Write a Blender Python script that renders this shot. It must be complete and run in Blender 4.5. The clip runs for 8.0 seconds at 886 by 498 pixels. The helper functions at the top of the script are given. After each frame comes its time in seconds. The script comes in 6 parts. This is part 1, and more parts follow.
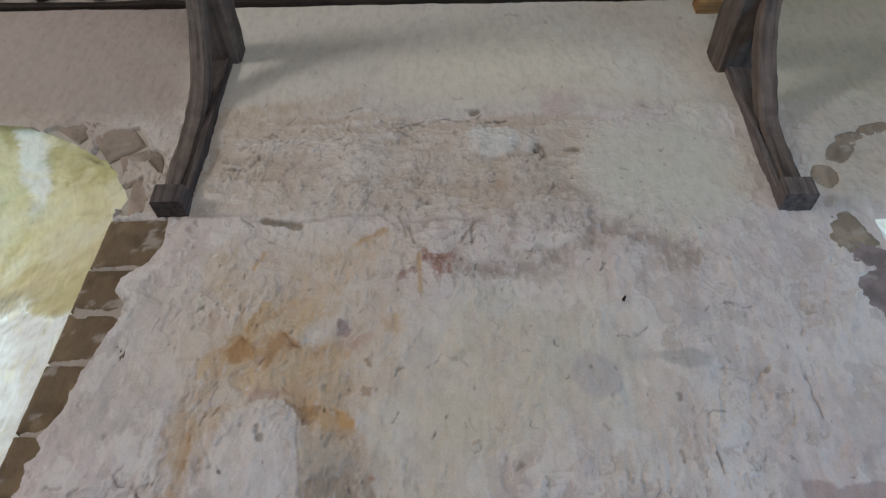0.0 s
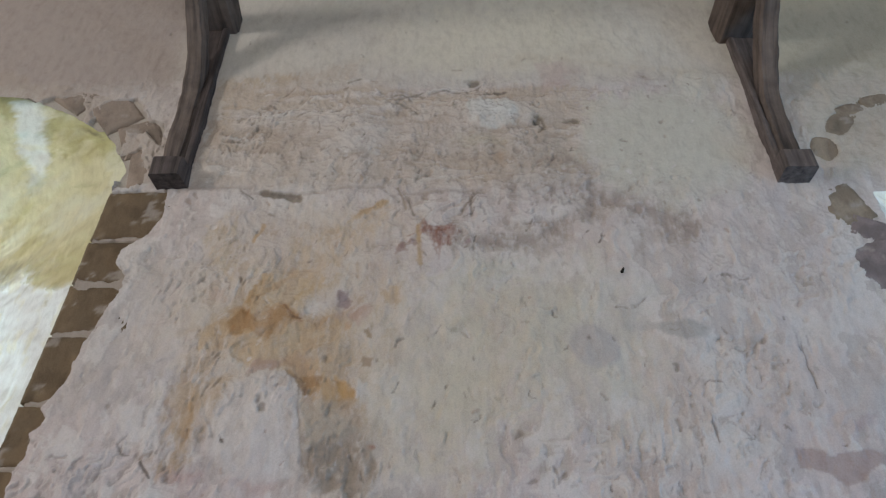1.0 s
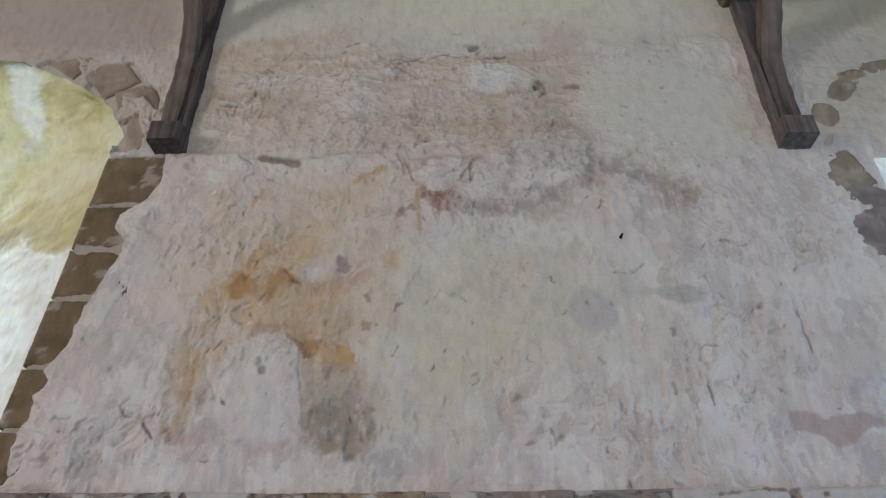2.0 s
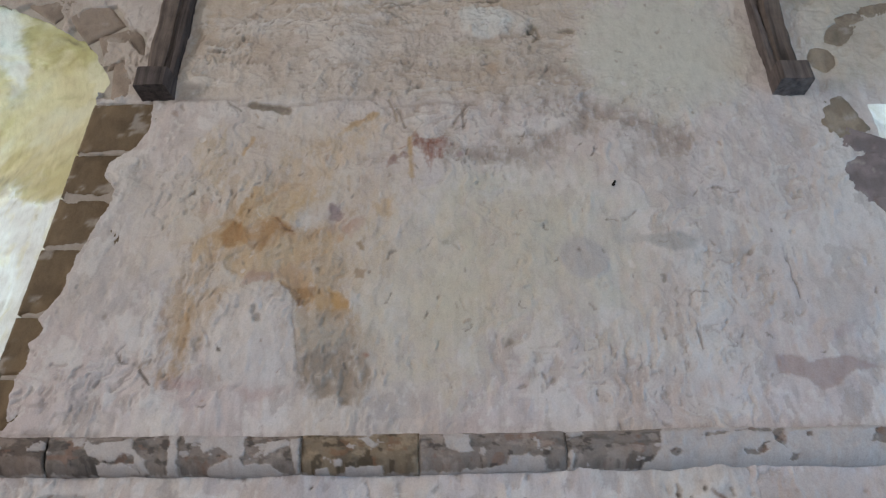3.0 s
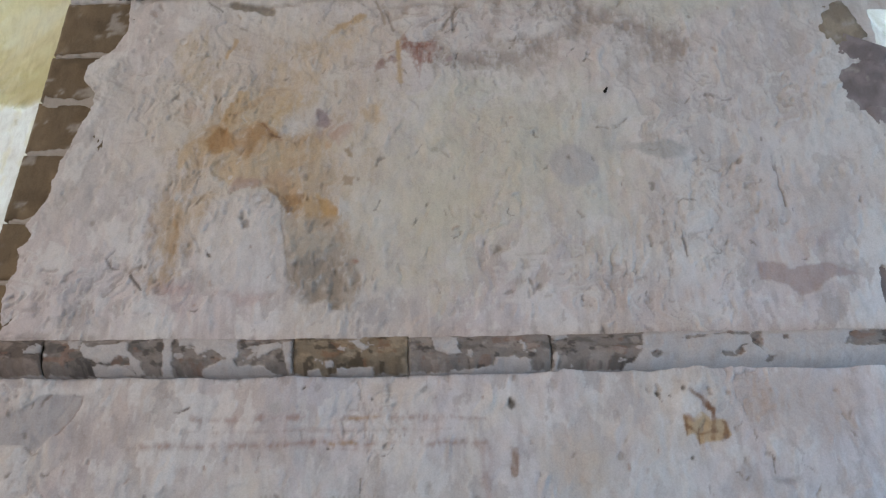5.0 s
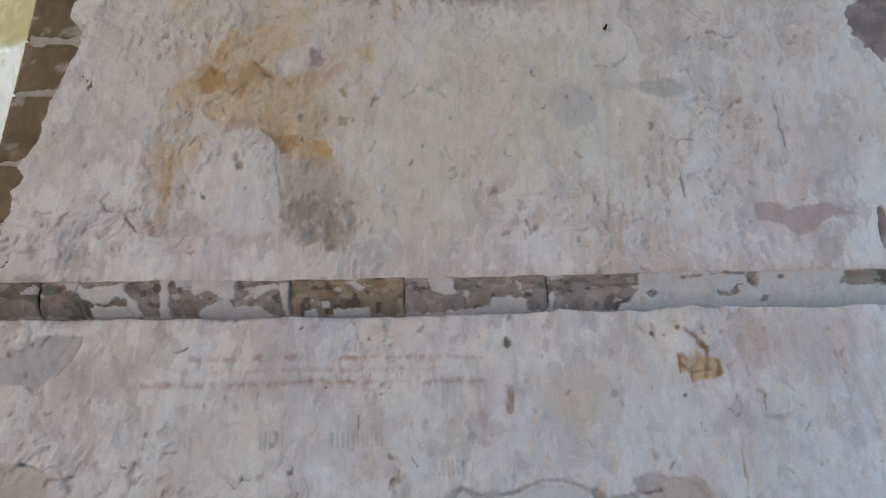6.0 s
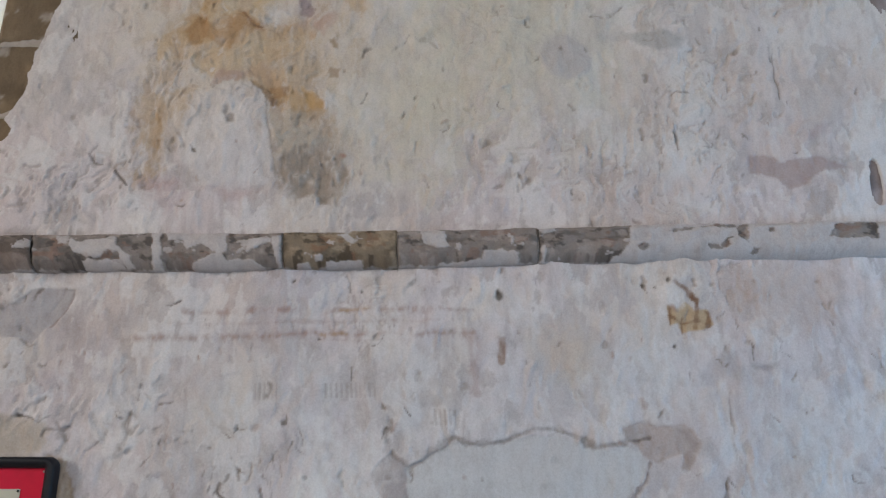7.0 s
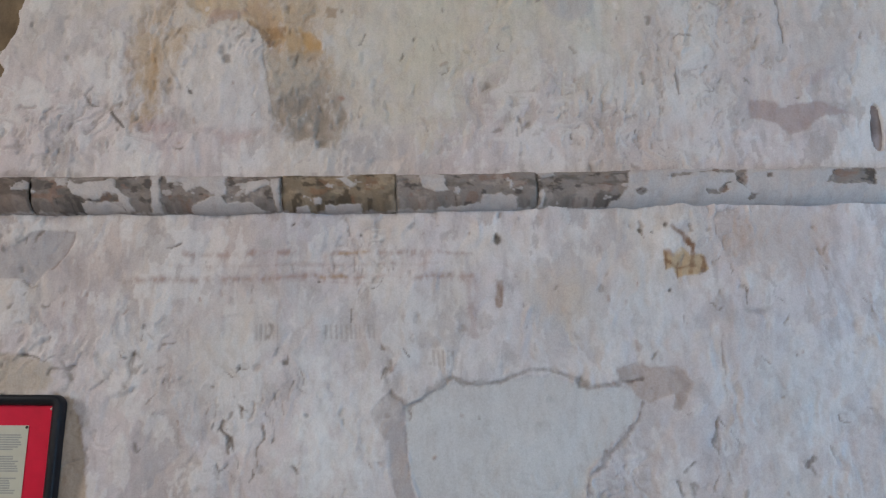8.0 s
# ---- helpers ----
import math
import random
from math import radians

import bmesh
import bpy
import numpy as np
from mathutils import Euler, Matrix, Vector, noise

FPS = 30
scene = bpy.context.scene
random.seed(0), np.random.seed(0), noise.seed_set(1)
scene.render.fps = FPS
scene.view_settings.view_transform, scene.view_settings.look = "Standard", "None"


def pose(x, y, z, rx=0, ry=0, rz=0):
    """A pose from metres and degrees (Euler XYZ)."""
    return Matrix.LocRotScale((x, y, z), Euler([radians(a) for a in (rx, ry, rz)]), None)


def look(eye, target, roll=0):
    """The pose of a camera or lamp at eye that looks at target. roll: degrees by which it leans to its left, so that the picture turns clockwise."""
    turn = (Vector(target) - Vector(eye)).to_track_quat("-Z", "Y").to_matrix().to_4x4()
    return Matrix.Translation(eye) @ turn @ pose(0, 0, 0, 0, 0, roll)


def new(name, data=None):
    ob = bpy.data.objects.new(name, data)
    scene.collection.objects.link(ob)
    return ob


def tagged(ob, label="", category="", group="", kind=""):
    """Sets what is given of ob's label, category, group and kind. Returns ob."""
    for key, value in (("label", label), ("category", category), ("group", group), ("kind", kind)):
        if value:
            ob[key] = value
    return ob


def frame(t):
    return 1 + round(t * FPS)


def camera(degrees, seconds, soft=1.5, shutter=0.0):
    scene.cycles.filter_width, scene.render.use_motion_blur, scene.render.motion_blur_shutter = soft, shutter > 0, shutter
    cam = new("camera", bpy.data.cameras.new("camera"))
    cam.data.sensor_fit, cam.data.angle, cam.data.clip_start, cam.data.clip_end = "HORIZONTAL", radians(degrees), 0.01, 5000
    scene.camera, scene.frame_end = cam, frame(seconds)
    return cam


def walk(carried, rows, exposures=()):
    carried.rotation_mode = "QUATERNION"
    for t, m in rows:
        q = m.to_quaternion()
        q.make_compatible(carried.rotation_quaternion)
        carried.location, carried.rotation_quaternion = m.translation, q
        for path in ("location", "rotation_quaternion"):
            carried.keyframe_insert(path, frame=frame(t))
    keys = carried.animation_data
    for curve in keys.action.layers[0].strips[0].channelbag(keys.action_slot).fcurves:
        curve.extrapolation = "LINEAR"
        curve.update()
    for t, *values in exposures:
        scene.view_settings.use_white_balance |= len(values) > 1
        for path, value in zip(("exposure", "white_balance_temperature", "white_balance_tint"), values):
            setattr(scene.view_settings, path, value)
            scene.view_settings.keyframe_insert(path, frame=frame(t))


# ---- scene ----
cam = camera(65.2, 8.0, 1.3)
PATH = [
    (0, (-0.021, 0.58, 1.657), (-0.054, 2.155, 2.889), 0.1),
    (0.5, (-0.025, 0.572, 1.649), (-0.055, 2.173, 2.848), -0.0),
    (1, (-0.027, 0.575, 1.647), (-0.055, 2.196, 2.817), -0.0),
    (1.5, (-0.026, 0.578, 1.639), (-0.057, 2.223, 2.776), 0.2),
    (3, (-0.031, 0.586, 1.617), (-0.035, 2.331, 2.594), -0.5),
    (3.5, (-0.031, 0.587, 1.608), (-0.024, 2.375, 2.505), -0.6),
    (4, (-0.033, 0.585, 1.601), (-0.018, 2.395, 2.452), -0.6),
    (4.5, (-0.032, 0.587, 1.597), (-0.01, 2.414, 2.41), -0.6),
    (6, (-0.023, 0.61, 1.57), (0.006, 2.513, 2.184), -0.9),
    (6.5, (-0.013, 0.617, 1.551), (0.014, 2.535, 2.115), -0.9),
    (7, (-0.015, 0.618, 1.54), (0.028, 2.552, 2.048), -1.0),
    (7.5, (-0.017, 0.613, 1.536), (0.033, 2.564, 1.972), -0.9),
    (8, (-0.02, 0.609, 1.52), (0.029, 2.575, 1.884), -0.8),
]
walk(cam, [(t, look(eye, target, roll)) for t, eye, target, roll in PATH],
     exposures=[(0, 0.04), (3, 0.14), (4.5, 0.15), (6, 0.18), (8, 0.23)])

# ---- light ----
world = bpy.data.worlds.new("sky")
scene.world = world
world.use_nodes = True
wn = world.node_tree.nodes
sky = wn.new("ShaderNodeTexSky")
sky.sky_type, sky.sun_disc = 'NISHITA', False
sky.sun_elevation, sky.sun_rotation = radians(48), radians(250)
wn["Background"].inputs["Strength"].default_value = 0.10
world.node_tree.links.new(sky.outputs["Color"], wn["Background"].inputs["Color"])

sun_data = bpy.data.lights.new("sun", 'SUN')
sun_data.energy, sun_data.angle, sun_data.color = 3.0, radians(0.5), (1.0, 0.95, 0.87)
sun = new("sun", sun_data)
sun.matrix_world = look((-6, -12, 14), (0, 0, 0))


def window_light(name, eye, target, w, h, power, colour):
    data = bpy.data.lights.new(name, 'AREA')
    data.shape, data.size, data.size_y, data.energy, data.color = 'RECTANGLE', w, h, power, colour
    ob = new(name, data)
    ob.matrix_world = look(eye, target)
    return ob


window_light("daylight_west", (-8.8, -2.8, 4.1), (0, 3, 2.6), 1.2, 2.0, 315, (1.0, 0.975, 0.96))
window_light("daylight_south", (0.5, -4.35, 2.9), (0.5, 3, 2.4), 1.4, 2.2, 102, (0.953, 0.967, 0.978))
window_light("daylight_east_door", (4.85, 1.3, 1.15), (0, 2.2, 1.15), 1.2, 2.1, 90, (0.24, 0.58, 1.0))
window_light("daylight_splay_west", (-3.05, 3.80, 2.62), (-2.6, 0, 2.6), 0.42, 0.7, 60, (0.60, 0.89, 1.0))
window_light("daylight_splay_east", (3.30, 3.80, 2.95), (3.2, 0, 2.8), 0.42, 0.9, 65, (0.93, 0.98, 1.0))


# ---- materials ----
def material(name, rough=0.85):
    m = bpy.data.materials.new(name)
    m.use_nodes = True
    b = m.node_tree.nodes["Principled BSDF"]
    b.inputs["Roughness"].default_value = rough
    b.inputs["Specular IOR Level"].default_value = 0.25
    return m, m.node_tree.nodes, m.node_tree.links, b


def coords(nodes, links, scale, kind="Object", attr=""):
    if attr:
        src = nodes.new("ShaderNodeAttribute")
        src.attribute_name = attr
        out = src.outputs["Vector"]
    else:
        out = nodes.new("ShaderNodeTexCoord").outputs[kind]
    mp = nodes.new("ShaderNodeMapping")
    mp.inputs["Scale"].default_value = scale
    links.new(out, mp.inputs["Vector"])
    return mp.outputs["Vector"]


def noise_tex(nodes, links, vec, scale, detail=6, rough=0.6):
    n = nodes.new("ShaderNodeTexNoise")
    n.inputs["Scale"].default_value, n.inputs["Detail"].default_value, n.inputs["Roughness"].default_value = scale, detail, rough
    links.new(vec, n.inputs["Vector"])
    return n.outputs["Fac"]


def ramp(nodes, links, fac, stops):
    r = nodes.new("ShaderNodeValToRGB")
    while len(r.color_ramp.elements) < len(stops):
        r.color_ramp.elements.new(0.5)
    for e, (p, c) in zip(r.color_ramp.elements, stops):
        e.position, e.color = p, (*c, 1)
    links.new(fac, r.inputs["Fac"])
    return r.outputs["Color"]


def blend(nodes, links, mode, fac, a, b):
    x = nodes.new("ShaderNodeMix")
    x.data_type, x.blend_type = 'RGBA', mode
    for value, socket in ((fac, x.inputs[0]), (a, x.inputs[6]), (b, x.inputs[7])):
        if hasattr(value, "is_linked"):
            links.new(value, socket)
        elif isinstance(value, tuple):
            socket.default_value = (*value, 1)
        else:
            socket.default_value = value
    return x.outputs[2]


def bump(nodes, links, bsdf, heights, strength, distance):
    last = None
    for h, k in heights:
        n = nodes.new("ShaderNodeBump")
        n.inputs["Strength"].default_value, n.inputs["Distance"].default_value = strength * k, distance
        links.new(h, n.inputs["Height"])
        if last:
            links.new(last, n.inputs["Normal"])
        last = n.outputs["Normal"]
    links.new(last, bsdf.inputs["Normal"])


def coated(name, rough, grain, strength):
    """Limewash, plaster or stone: the colour comes from the coats laid on the mesh, broken up by fine grain."""
    m, n, l, b = material(name, rough)
    tint = n.new("ShaderNodeAttribute")
    tint.attribute_name = "tint"
    v = coords(n, l, (1, 1, 1))
    streak = coords(n, l, (1.0, 1.0, 0.5))
    fine = noise_tex(n, l, v, 160, 5, 0.7)
    mid = noise_tex(n, l, streak, 26, 8, 0.62)
    c = blend(n, l, 'MULTIPLY', 1.0, tint.outputs["Color"], ramp(n, l, mid, [(0.25, (0.84, 0.82, 0.81)), (0.5, (1, 1, 1)), (0.75, (1.07, 1.07, 1.07))]))
    c = blend(n, l, 'MULTIPLY', 0.8, c, ramp(n, l, fine, [(0.25, (0.82, 0.81, 0.80)), (0.6, (1.05, 1.05, 1.05))]))
    l.new(c, b.inputs["Base Color"])
    last = None
    for h, k in ((mid, 1.0), (fine, grain)):
        weight = n.new("ShaderNodeMath")
        weight.operation = 'MULTIPLY'
        weight.inputs[1].default_value = strength * k
        l.new(tint.outputs["Alpha"], weight.inputs[0])
        node = n.new("ShaderNodeBump")
        node.inputs["Distance"].default_value = 0.012
        l.new(weight.outputs[0], node.inputs["Strength"])
        l.new(h, node.inputs["Height"])
        if last:
            l.new(last, node.inputs["Normal"])
        last = node.outputs["Normal"]
    l.new(last, b.inputs["Normal"])
    return m


plaster_mat = coated("old_limewash", 0.92, 0.40, 0.36)
stone_mat = coated("weathered_stone", 0.95, 0.6, 0.7)


def plain_plaster(name, colour):
    m, n, l, b = material(name, 0.92)
    v = coords(n, l, (1, 1, 1))
    big, small = noise_tex(n, l, v, 1.7, 5), noise_tex(n, l, v, 45, 5)
    dark = tuple(k * 0.78 for k in colour)
    c = ramp(n, l, big, [(0.3, dark), (0.65, colour)])
    c = blend(n, l, 'MULTIPLY', 0.7, c, ramp(n, l, small, [(0.3, (0.85, 0.85, 0.84)), (0.6, (1, 1, 1))]))
    l.new(c, b.inputs["Base Color"])
    bump(n, l, b, [(small, 1.0)], 0.4, 0.01)
    return m


room_mat = plain_plaster("room_limewash", (0.60, 0.585, 0.56))
panel_mat = plain_plaster("ceiling_plaster", (0.72, 0.70, 0.67))


def oak(name, light, dark, rough=0.75):
    m, n, l, b = material(name, rough)
    v = coords(n, l, (1, 1, 0.06), attr="grain")
    w = coords(n, l, (1, 1, 1))
    streaks, patches, fibre = noise_tex(n, l, v, 34, 8, 0.62), noise_tex(n, l, w, 9, 4), noise_tex(n, l, v, 210, 4)
    c = ramp(n, l, streaks, [(0.30, dark), (0.52, light), (0.72, tuple(k * 1.35 for k in light))])
    c = blend(n, l, 'MULTIPLY', 0.75, c, ramp(n, l, patches, [(0.3, (0.55, 0.53, 0.52)), (0.62, (1.1, 1.08, 1.05))]))
    l.new(c, b.inputs["Base Color"])
    bump(n, l, b, [(streaks, 1.0), (fibre, 0.5)], 0.55, 0.01)
    return m


post_oak = oak("dark_old_oak", (0.098, 0.078, 0.074), (0.032, 0.025, 0.024))
brace_oak = oak("brown_old_oak", (0.145, 0.113, 0.098), (0.055, 0.043, 0.039))
grey_oak = oak("grey_old_oak", (0.150, 0.124, 0.118), (0.055, 0.044, 0.042))
black_oak = oak("blackened_oak", (0.030, 0.022, 0.018), (0.010, 0.008, 0.007))
fresh_oak = oak("orange_softwood", (0.36, 0.20, 0.08), (0.20, 0.10, 0.04))


def simple(name, colour, rough, metal=0.0, vary=0.25, scale=60.0):
    m, n, l, b = material(name, rough)
    b.inputs["Metallic"].default_value = metal
    v = coords(n, l, (1, 1, 1))
    f = noise_tex(n, l, v, scale, 5)
    l.new(ramp(n, l, f, [(0.3, tuple(k * (1 - vary) for k in colour)), (0.7, tuple(k * (1 + vary * 0.4) for k in colour))]), b.inputs["Base Color"])
    bump(n, l, b, [(f, 1.0)], 0.12, 0.004)
    return m


frame_black = simple("black_painted_moulding", (0.012, 0.012, 0.016), 0.42)
notice_red = simple("red_mount_card", (0.60, 0.014, 0.045), 0.28, vary=0.15, scale=12)
paper_cream = simple("cream_paper", (0.50, 0.475, 0.39), 0.8, vary=0.08, scale=14)
ink_grey = simple("grey_print", (0.33, 0.32, 0.295), 0.8, vary=0.1)
iron = simple("rusted_iron", (0.03, 0.024, 0.02), 0.7, metal=0.6, vary=0.5, scale=200)
pin_metal = simple("pin_metal", (0.5, 0.45, 0.4), 0.35, metal=0.9, vary=0.1)
floor_mat = simple("worn_flagstone", (0.26, 0.24, 0.21), 0.8, vary=0.35, scale=3)
ground_mat = simple("churchyard_grass", (0.07, 0.10, 0.03), 0.95, vary=0.5, scale=2)
lead_mat = simple("lead_came", (0.10, 0.10, 0.11), 0.5, metal=0.5)
glass_mat, gn, gl, gb = material("old_window_glass", 0.12)
gb.inputs["Transmission Weight"].default_value = 1.0
gb.inputs["Base Color"].default_value = (0.92, 0.97, 0.93, 1)


# ---- building blocks ----
def part(name, source, mat, parent=None, label="", smooth=True):
    """Links a bmesh or a mesh as one object, under a parent if given."""
    if isinstance(source, bmesh.types.BMesh):
        me = bpy.data.meshes.new(name)
        source.to_mesh(me)
        source.free()
    else:
        me = source
    if mat and not me.materials:
        me.materials.append(mat)
    me.polygons.foreach_set("use_smooth", np.full(len(me.polygons), smooth))
    ob = new(name, me)
    if parent:
        ob.parent = parent
    return tagged(ob, label)


def empty(name, place):
    ob = new(name)
    ob.location = place
    ob.empty_display_size = 0.1
    return ob


def box(x0, x1, y0, y1, z0, z1, bevel=0.0, segments=2):
    bm = bmesh.new()
    bmesh.ops.create_cube(bm, size=1.0)
    for v in bm.verts:
        v.co = Vector((x0 + (v.co.x + 0.5) * (x1 - x0), y0 + (v.co.y + 0.5) * (y1 - y0), z0 + (v.co.z + 0.5) * (z1 - z0)))
    if bevel:
        bmesh.ops.bevel(bm, geom=bm.edges[:], offset=bevel, segments=segments, affect='EDGES', profile=0.6)
    return bm


def join(*bms):
    out = bms[0]
    for b in bms[1:]:
        me = bpy.data.meshes.new("tmp")
        b.to_mesh(me)
        b.free()
        out.from_mesh(me)
        bpy.data.meshes.remove(me)
    return out


TABLE = np.random.RandomState(7).rand(256, 256) * 2 - 1


def lattice(x, z):
    xi, zi = np.floor(x).astype(int), np.floor(z).astype(int)
    u, w = x - xi, z - zi
    u, w = u * u * (3 - 2 * u), w * w * (3 - 2 * w)
    a, b = TABLE[xi % 256, zi % 256], TABLE[(xi + 1) % 256, zi % 256]
    c, d = TABLE[xi % 256, (zi + 1) % 256], TABLE[(xi + 1) % 256, (zi + 1) % 256]
    return (a + (b - a) * u) * (1 - w) + (c + (d - c) * u) * w


def fbm(x, z, fx, fz=None, octaves=4, seed=0.0):
    """Layered noise in about -1..1, fx and fz cycles a metre."""
    fz = fz or fx
    total, amp, norm = 0.0, 1.0, 0.0
    for k in range(octaves):
        total = total + amp * lattice(x * fx + 17.3 * k + seed * 3.1, z * fz + 9.7 * k + seed * 5.7)
        norm, amp, fx, fz = norm + amp, amp * 0.55, fx * 2.03, fz * 2.03
    return total / norm * 1.5


def poly_distance(x, z, pts):
    """Signed distance to a closed outline, positive inside."""
    best, inside = np.full(len(x), 9.0), np.zeros(len(x), bool)
    for (ax, az), (bx, bz) in zip(pts, pts[1:] + pts[:1]):
        vx, vz = bx - ax, bz - az
        t = np.clip(((x - ax) * vx + (z - az) * vz) / (vx * vx + vz * vz + 1e-12), 0, 1)
        best = np.minimum(best, np.hypot(x - ax - t * vx, z - az - t * vz))
        if az != bz:
            inside ^= ((az > z) != (bz > z)) & (x < ax + (z - az) * vx / vz)
    return np.where(inside, best, -best)


class Coat:
    """Colour and relief laid over the points of a wall face, coat by coat."""

    def __init__(self, x, z, base):
        self.x, self.z = x, z
        self.colour = np.tile(np.array(base, float), (len(x), 1))
        self.depth = np.zeros(len(x))
        self.rag = 0.6 * fbm(x, z, 14, 14, 4, 1) + 0.5 * fbm(x, z, 55, 45, 3, 2)
        self.wear = fbm(x, z, 48, 20, 4, 3)
        self.wx, self.wz = 0.03 * fbm(x, z, 6, 6, 3, 4), 0.03 * fbm(x, z, 6, 6, 3, 5)

    def lay(self, m, colour, amount, depth, patchy):
        if patchy:
            m = m * np.clip(0.75 + patchy * self.wear[self.at], 0, 1)
        k = (m * amount)[:, None]
        if colour is not None:
            self.colour[self.at] = self.colour[self.at] * (1 - k) + np.array(colour) * k
        if depth:
            self.depth[self.at] += m * depth

    def near(self, x0, x1, z0, z1):
        self.at = np.nonzero((self.x > x0) & (self.x < x1) & (self.z > z0) & (self.z < z1))[0]
        return len(self.at) > 0

    def stain(self, cx, cz, rx, rz, colour, amount=0.8, edge=0.4, ragged=0.35, turn=0.0, depth=0.0, patchy=0.0, warp=1.0):
        r = max(rx, rz) * 1.9 + 0.06
        if not self.near(cx - r, cx + r, cz - r, cz + r):
            return
        i = self.at
        dx, dz = self.x[i] + warp * self.wx[i] - cx, self.z[i] + warp * self.wz[i] - cz
        c, s = math.cos(radians(turn)), math.sin(radians(turn))
        d = np.hypot((dx * c + dz * s) / rx, (dz * c - dx * s) / rz)
        self.lay(np.clip((1 - d + ragged * self.rag[i]) / edge, 0, 1), colour, amount, depth, patchy)

    def stroke(self, x0, z0, x1, z1, w, colour, amount=0.8, edge=0.6, ragged=0.35, depth=0.0, patchy=0.0, warp=0.4):
        r = w * 2.2 + 0.06
        if not self.near(min(x0, x1) - r, max(x0, x1) + r, min(z0, z1) - r, max(z0, z1) + r):
            return
        i = self.at
        px, pz = self.x[i] + warp * self.wx[i], self.z[i] + warp * self.wz[i]
        vx, vz = x1 - x0, z1 - z0
        t = np.clip(((px - x0) * vx + (pz - z0) * vz) / (vx * vx + vz * vz), 0, 1)
        d = np.hypot(px - x0 - t * vx, pz - z0 - t * vz) / w
        self.lay(np.clip((1 - d + ragged * self.rag[i]) / edge, 0, 1), colour, amount, depth, patchy)

    def patch(self, pts, colour, amount=0.85, edge=0.012, ragged=0.012, depth=0.0, patchy=0.0, warp=0.25):
        """A scrap with an outline of its own; edge and ragged in metres."""
        r = edge + ragged + 0.03
        xs, zs = [p[0] for p in pts], [p[1] for p in pts]
        if self.near(min(xs) - r, max(xs) + r, min(zs) - r, max(zs) + r):
            i = self.at
            d = poly_distance(self.x[i] + warp * self.wx[i], self.z[i] + warp * self.wz[i], pts)
            self.lay(np.clip((d + ragged * self.rag[i]) / edge + 0.5, 0, 1), colour, amount, depth, patchy)

    def crack(self, pts, w, colour, amount=0.75, ragged=0.6, depth=0.005, patchy=0.4, warp=0.6):
        """A jagged line through several points, drawn once so that its joints do not double."""
        r = w * 2.2 + 0.04
        xs, zs = [p[0] for p in pts], [p[1] for p in pts]
        if self.near(min(xs) - r, max(xs) + r, min(zs) - r, max(zs) + r):
            i = self.at
            px, pz, best = self.x[i] + warp * self.wx[i], self.z[i] + warp * self.wz[i], 9.0
            for (ax, az), (bx, bz) in zip(pts, pts[1:]):
                vx, vz = bx - ax, bz - az
                t = np.clip(((px - ax) * vx + (pz - az) * vz) / (vx * vx + vz * vz + 1e-12), 0, 1)
                best = np.minimum(best, np.hypot(px - ax - t * vx, pz - az - t * vz))
            self.lay(np.clip((1 - best / (w * (0.8 + 0.7 * np.abs(self.rag[i]))) + ragged * self.rag[i]) / 0.6, 0, 1), colour, amount, depth, patchy)

    def field(self, mask, colour, amount=1.0, depth=0.0, patchy=0.0):
        self.at = np.nonzero(mask > 0.001)[0]
        if len(self.at):
            self.lay(np.clip(mask[self.at], 0, 1), colour, amount, depth, patchy)


def set_tint(me, colour, grain=1.0):
    """Colour of the coats; the fourth value says how gritty the skin is."""
    a = me.attributes.new("tint", 'FLOAT_COLOR', 'POINT')
    rgba = np.ones((len(colour), 4), np.float32)
    rgba[:, 3] = grain
    rgba[:, :3] = np.clip(colour, 0.004, 0.9)
    a.data.foreach_set("color", rgba.ravel())


def mesh_from(name, verts, faces):
    me = bpy.data.meshes.new(name)
    me.vertices.add(len(verts))
    me.vertices.foreach_set("co", np.asarray(verts, np.float32).ravel())
    faces = np.asarray(faces, np.int32)
    me.loops.add(faces.size)
    me.loops.foreach_set("vertex_index", faces.ravel())
    me.polygons.add(len(faces))
    me.polygons.foreach_set("loop_start", np.arange(0, faces.size, faces.shape[1], dtype=np.int32))
    me.update(calc_edges=True)
    me.validate()
    return me


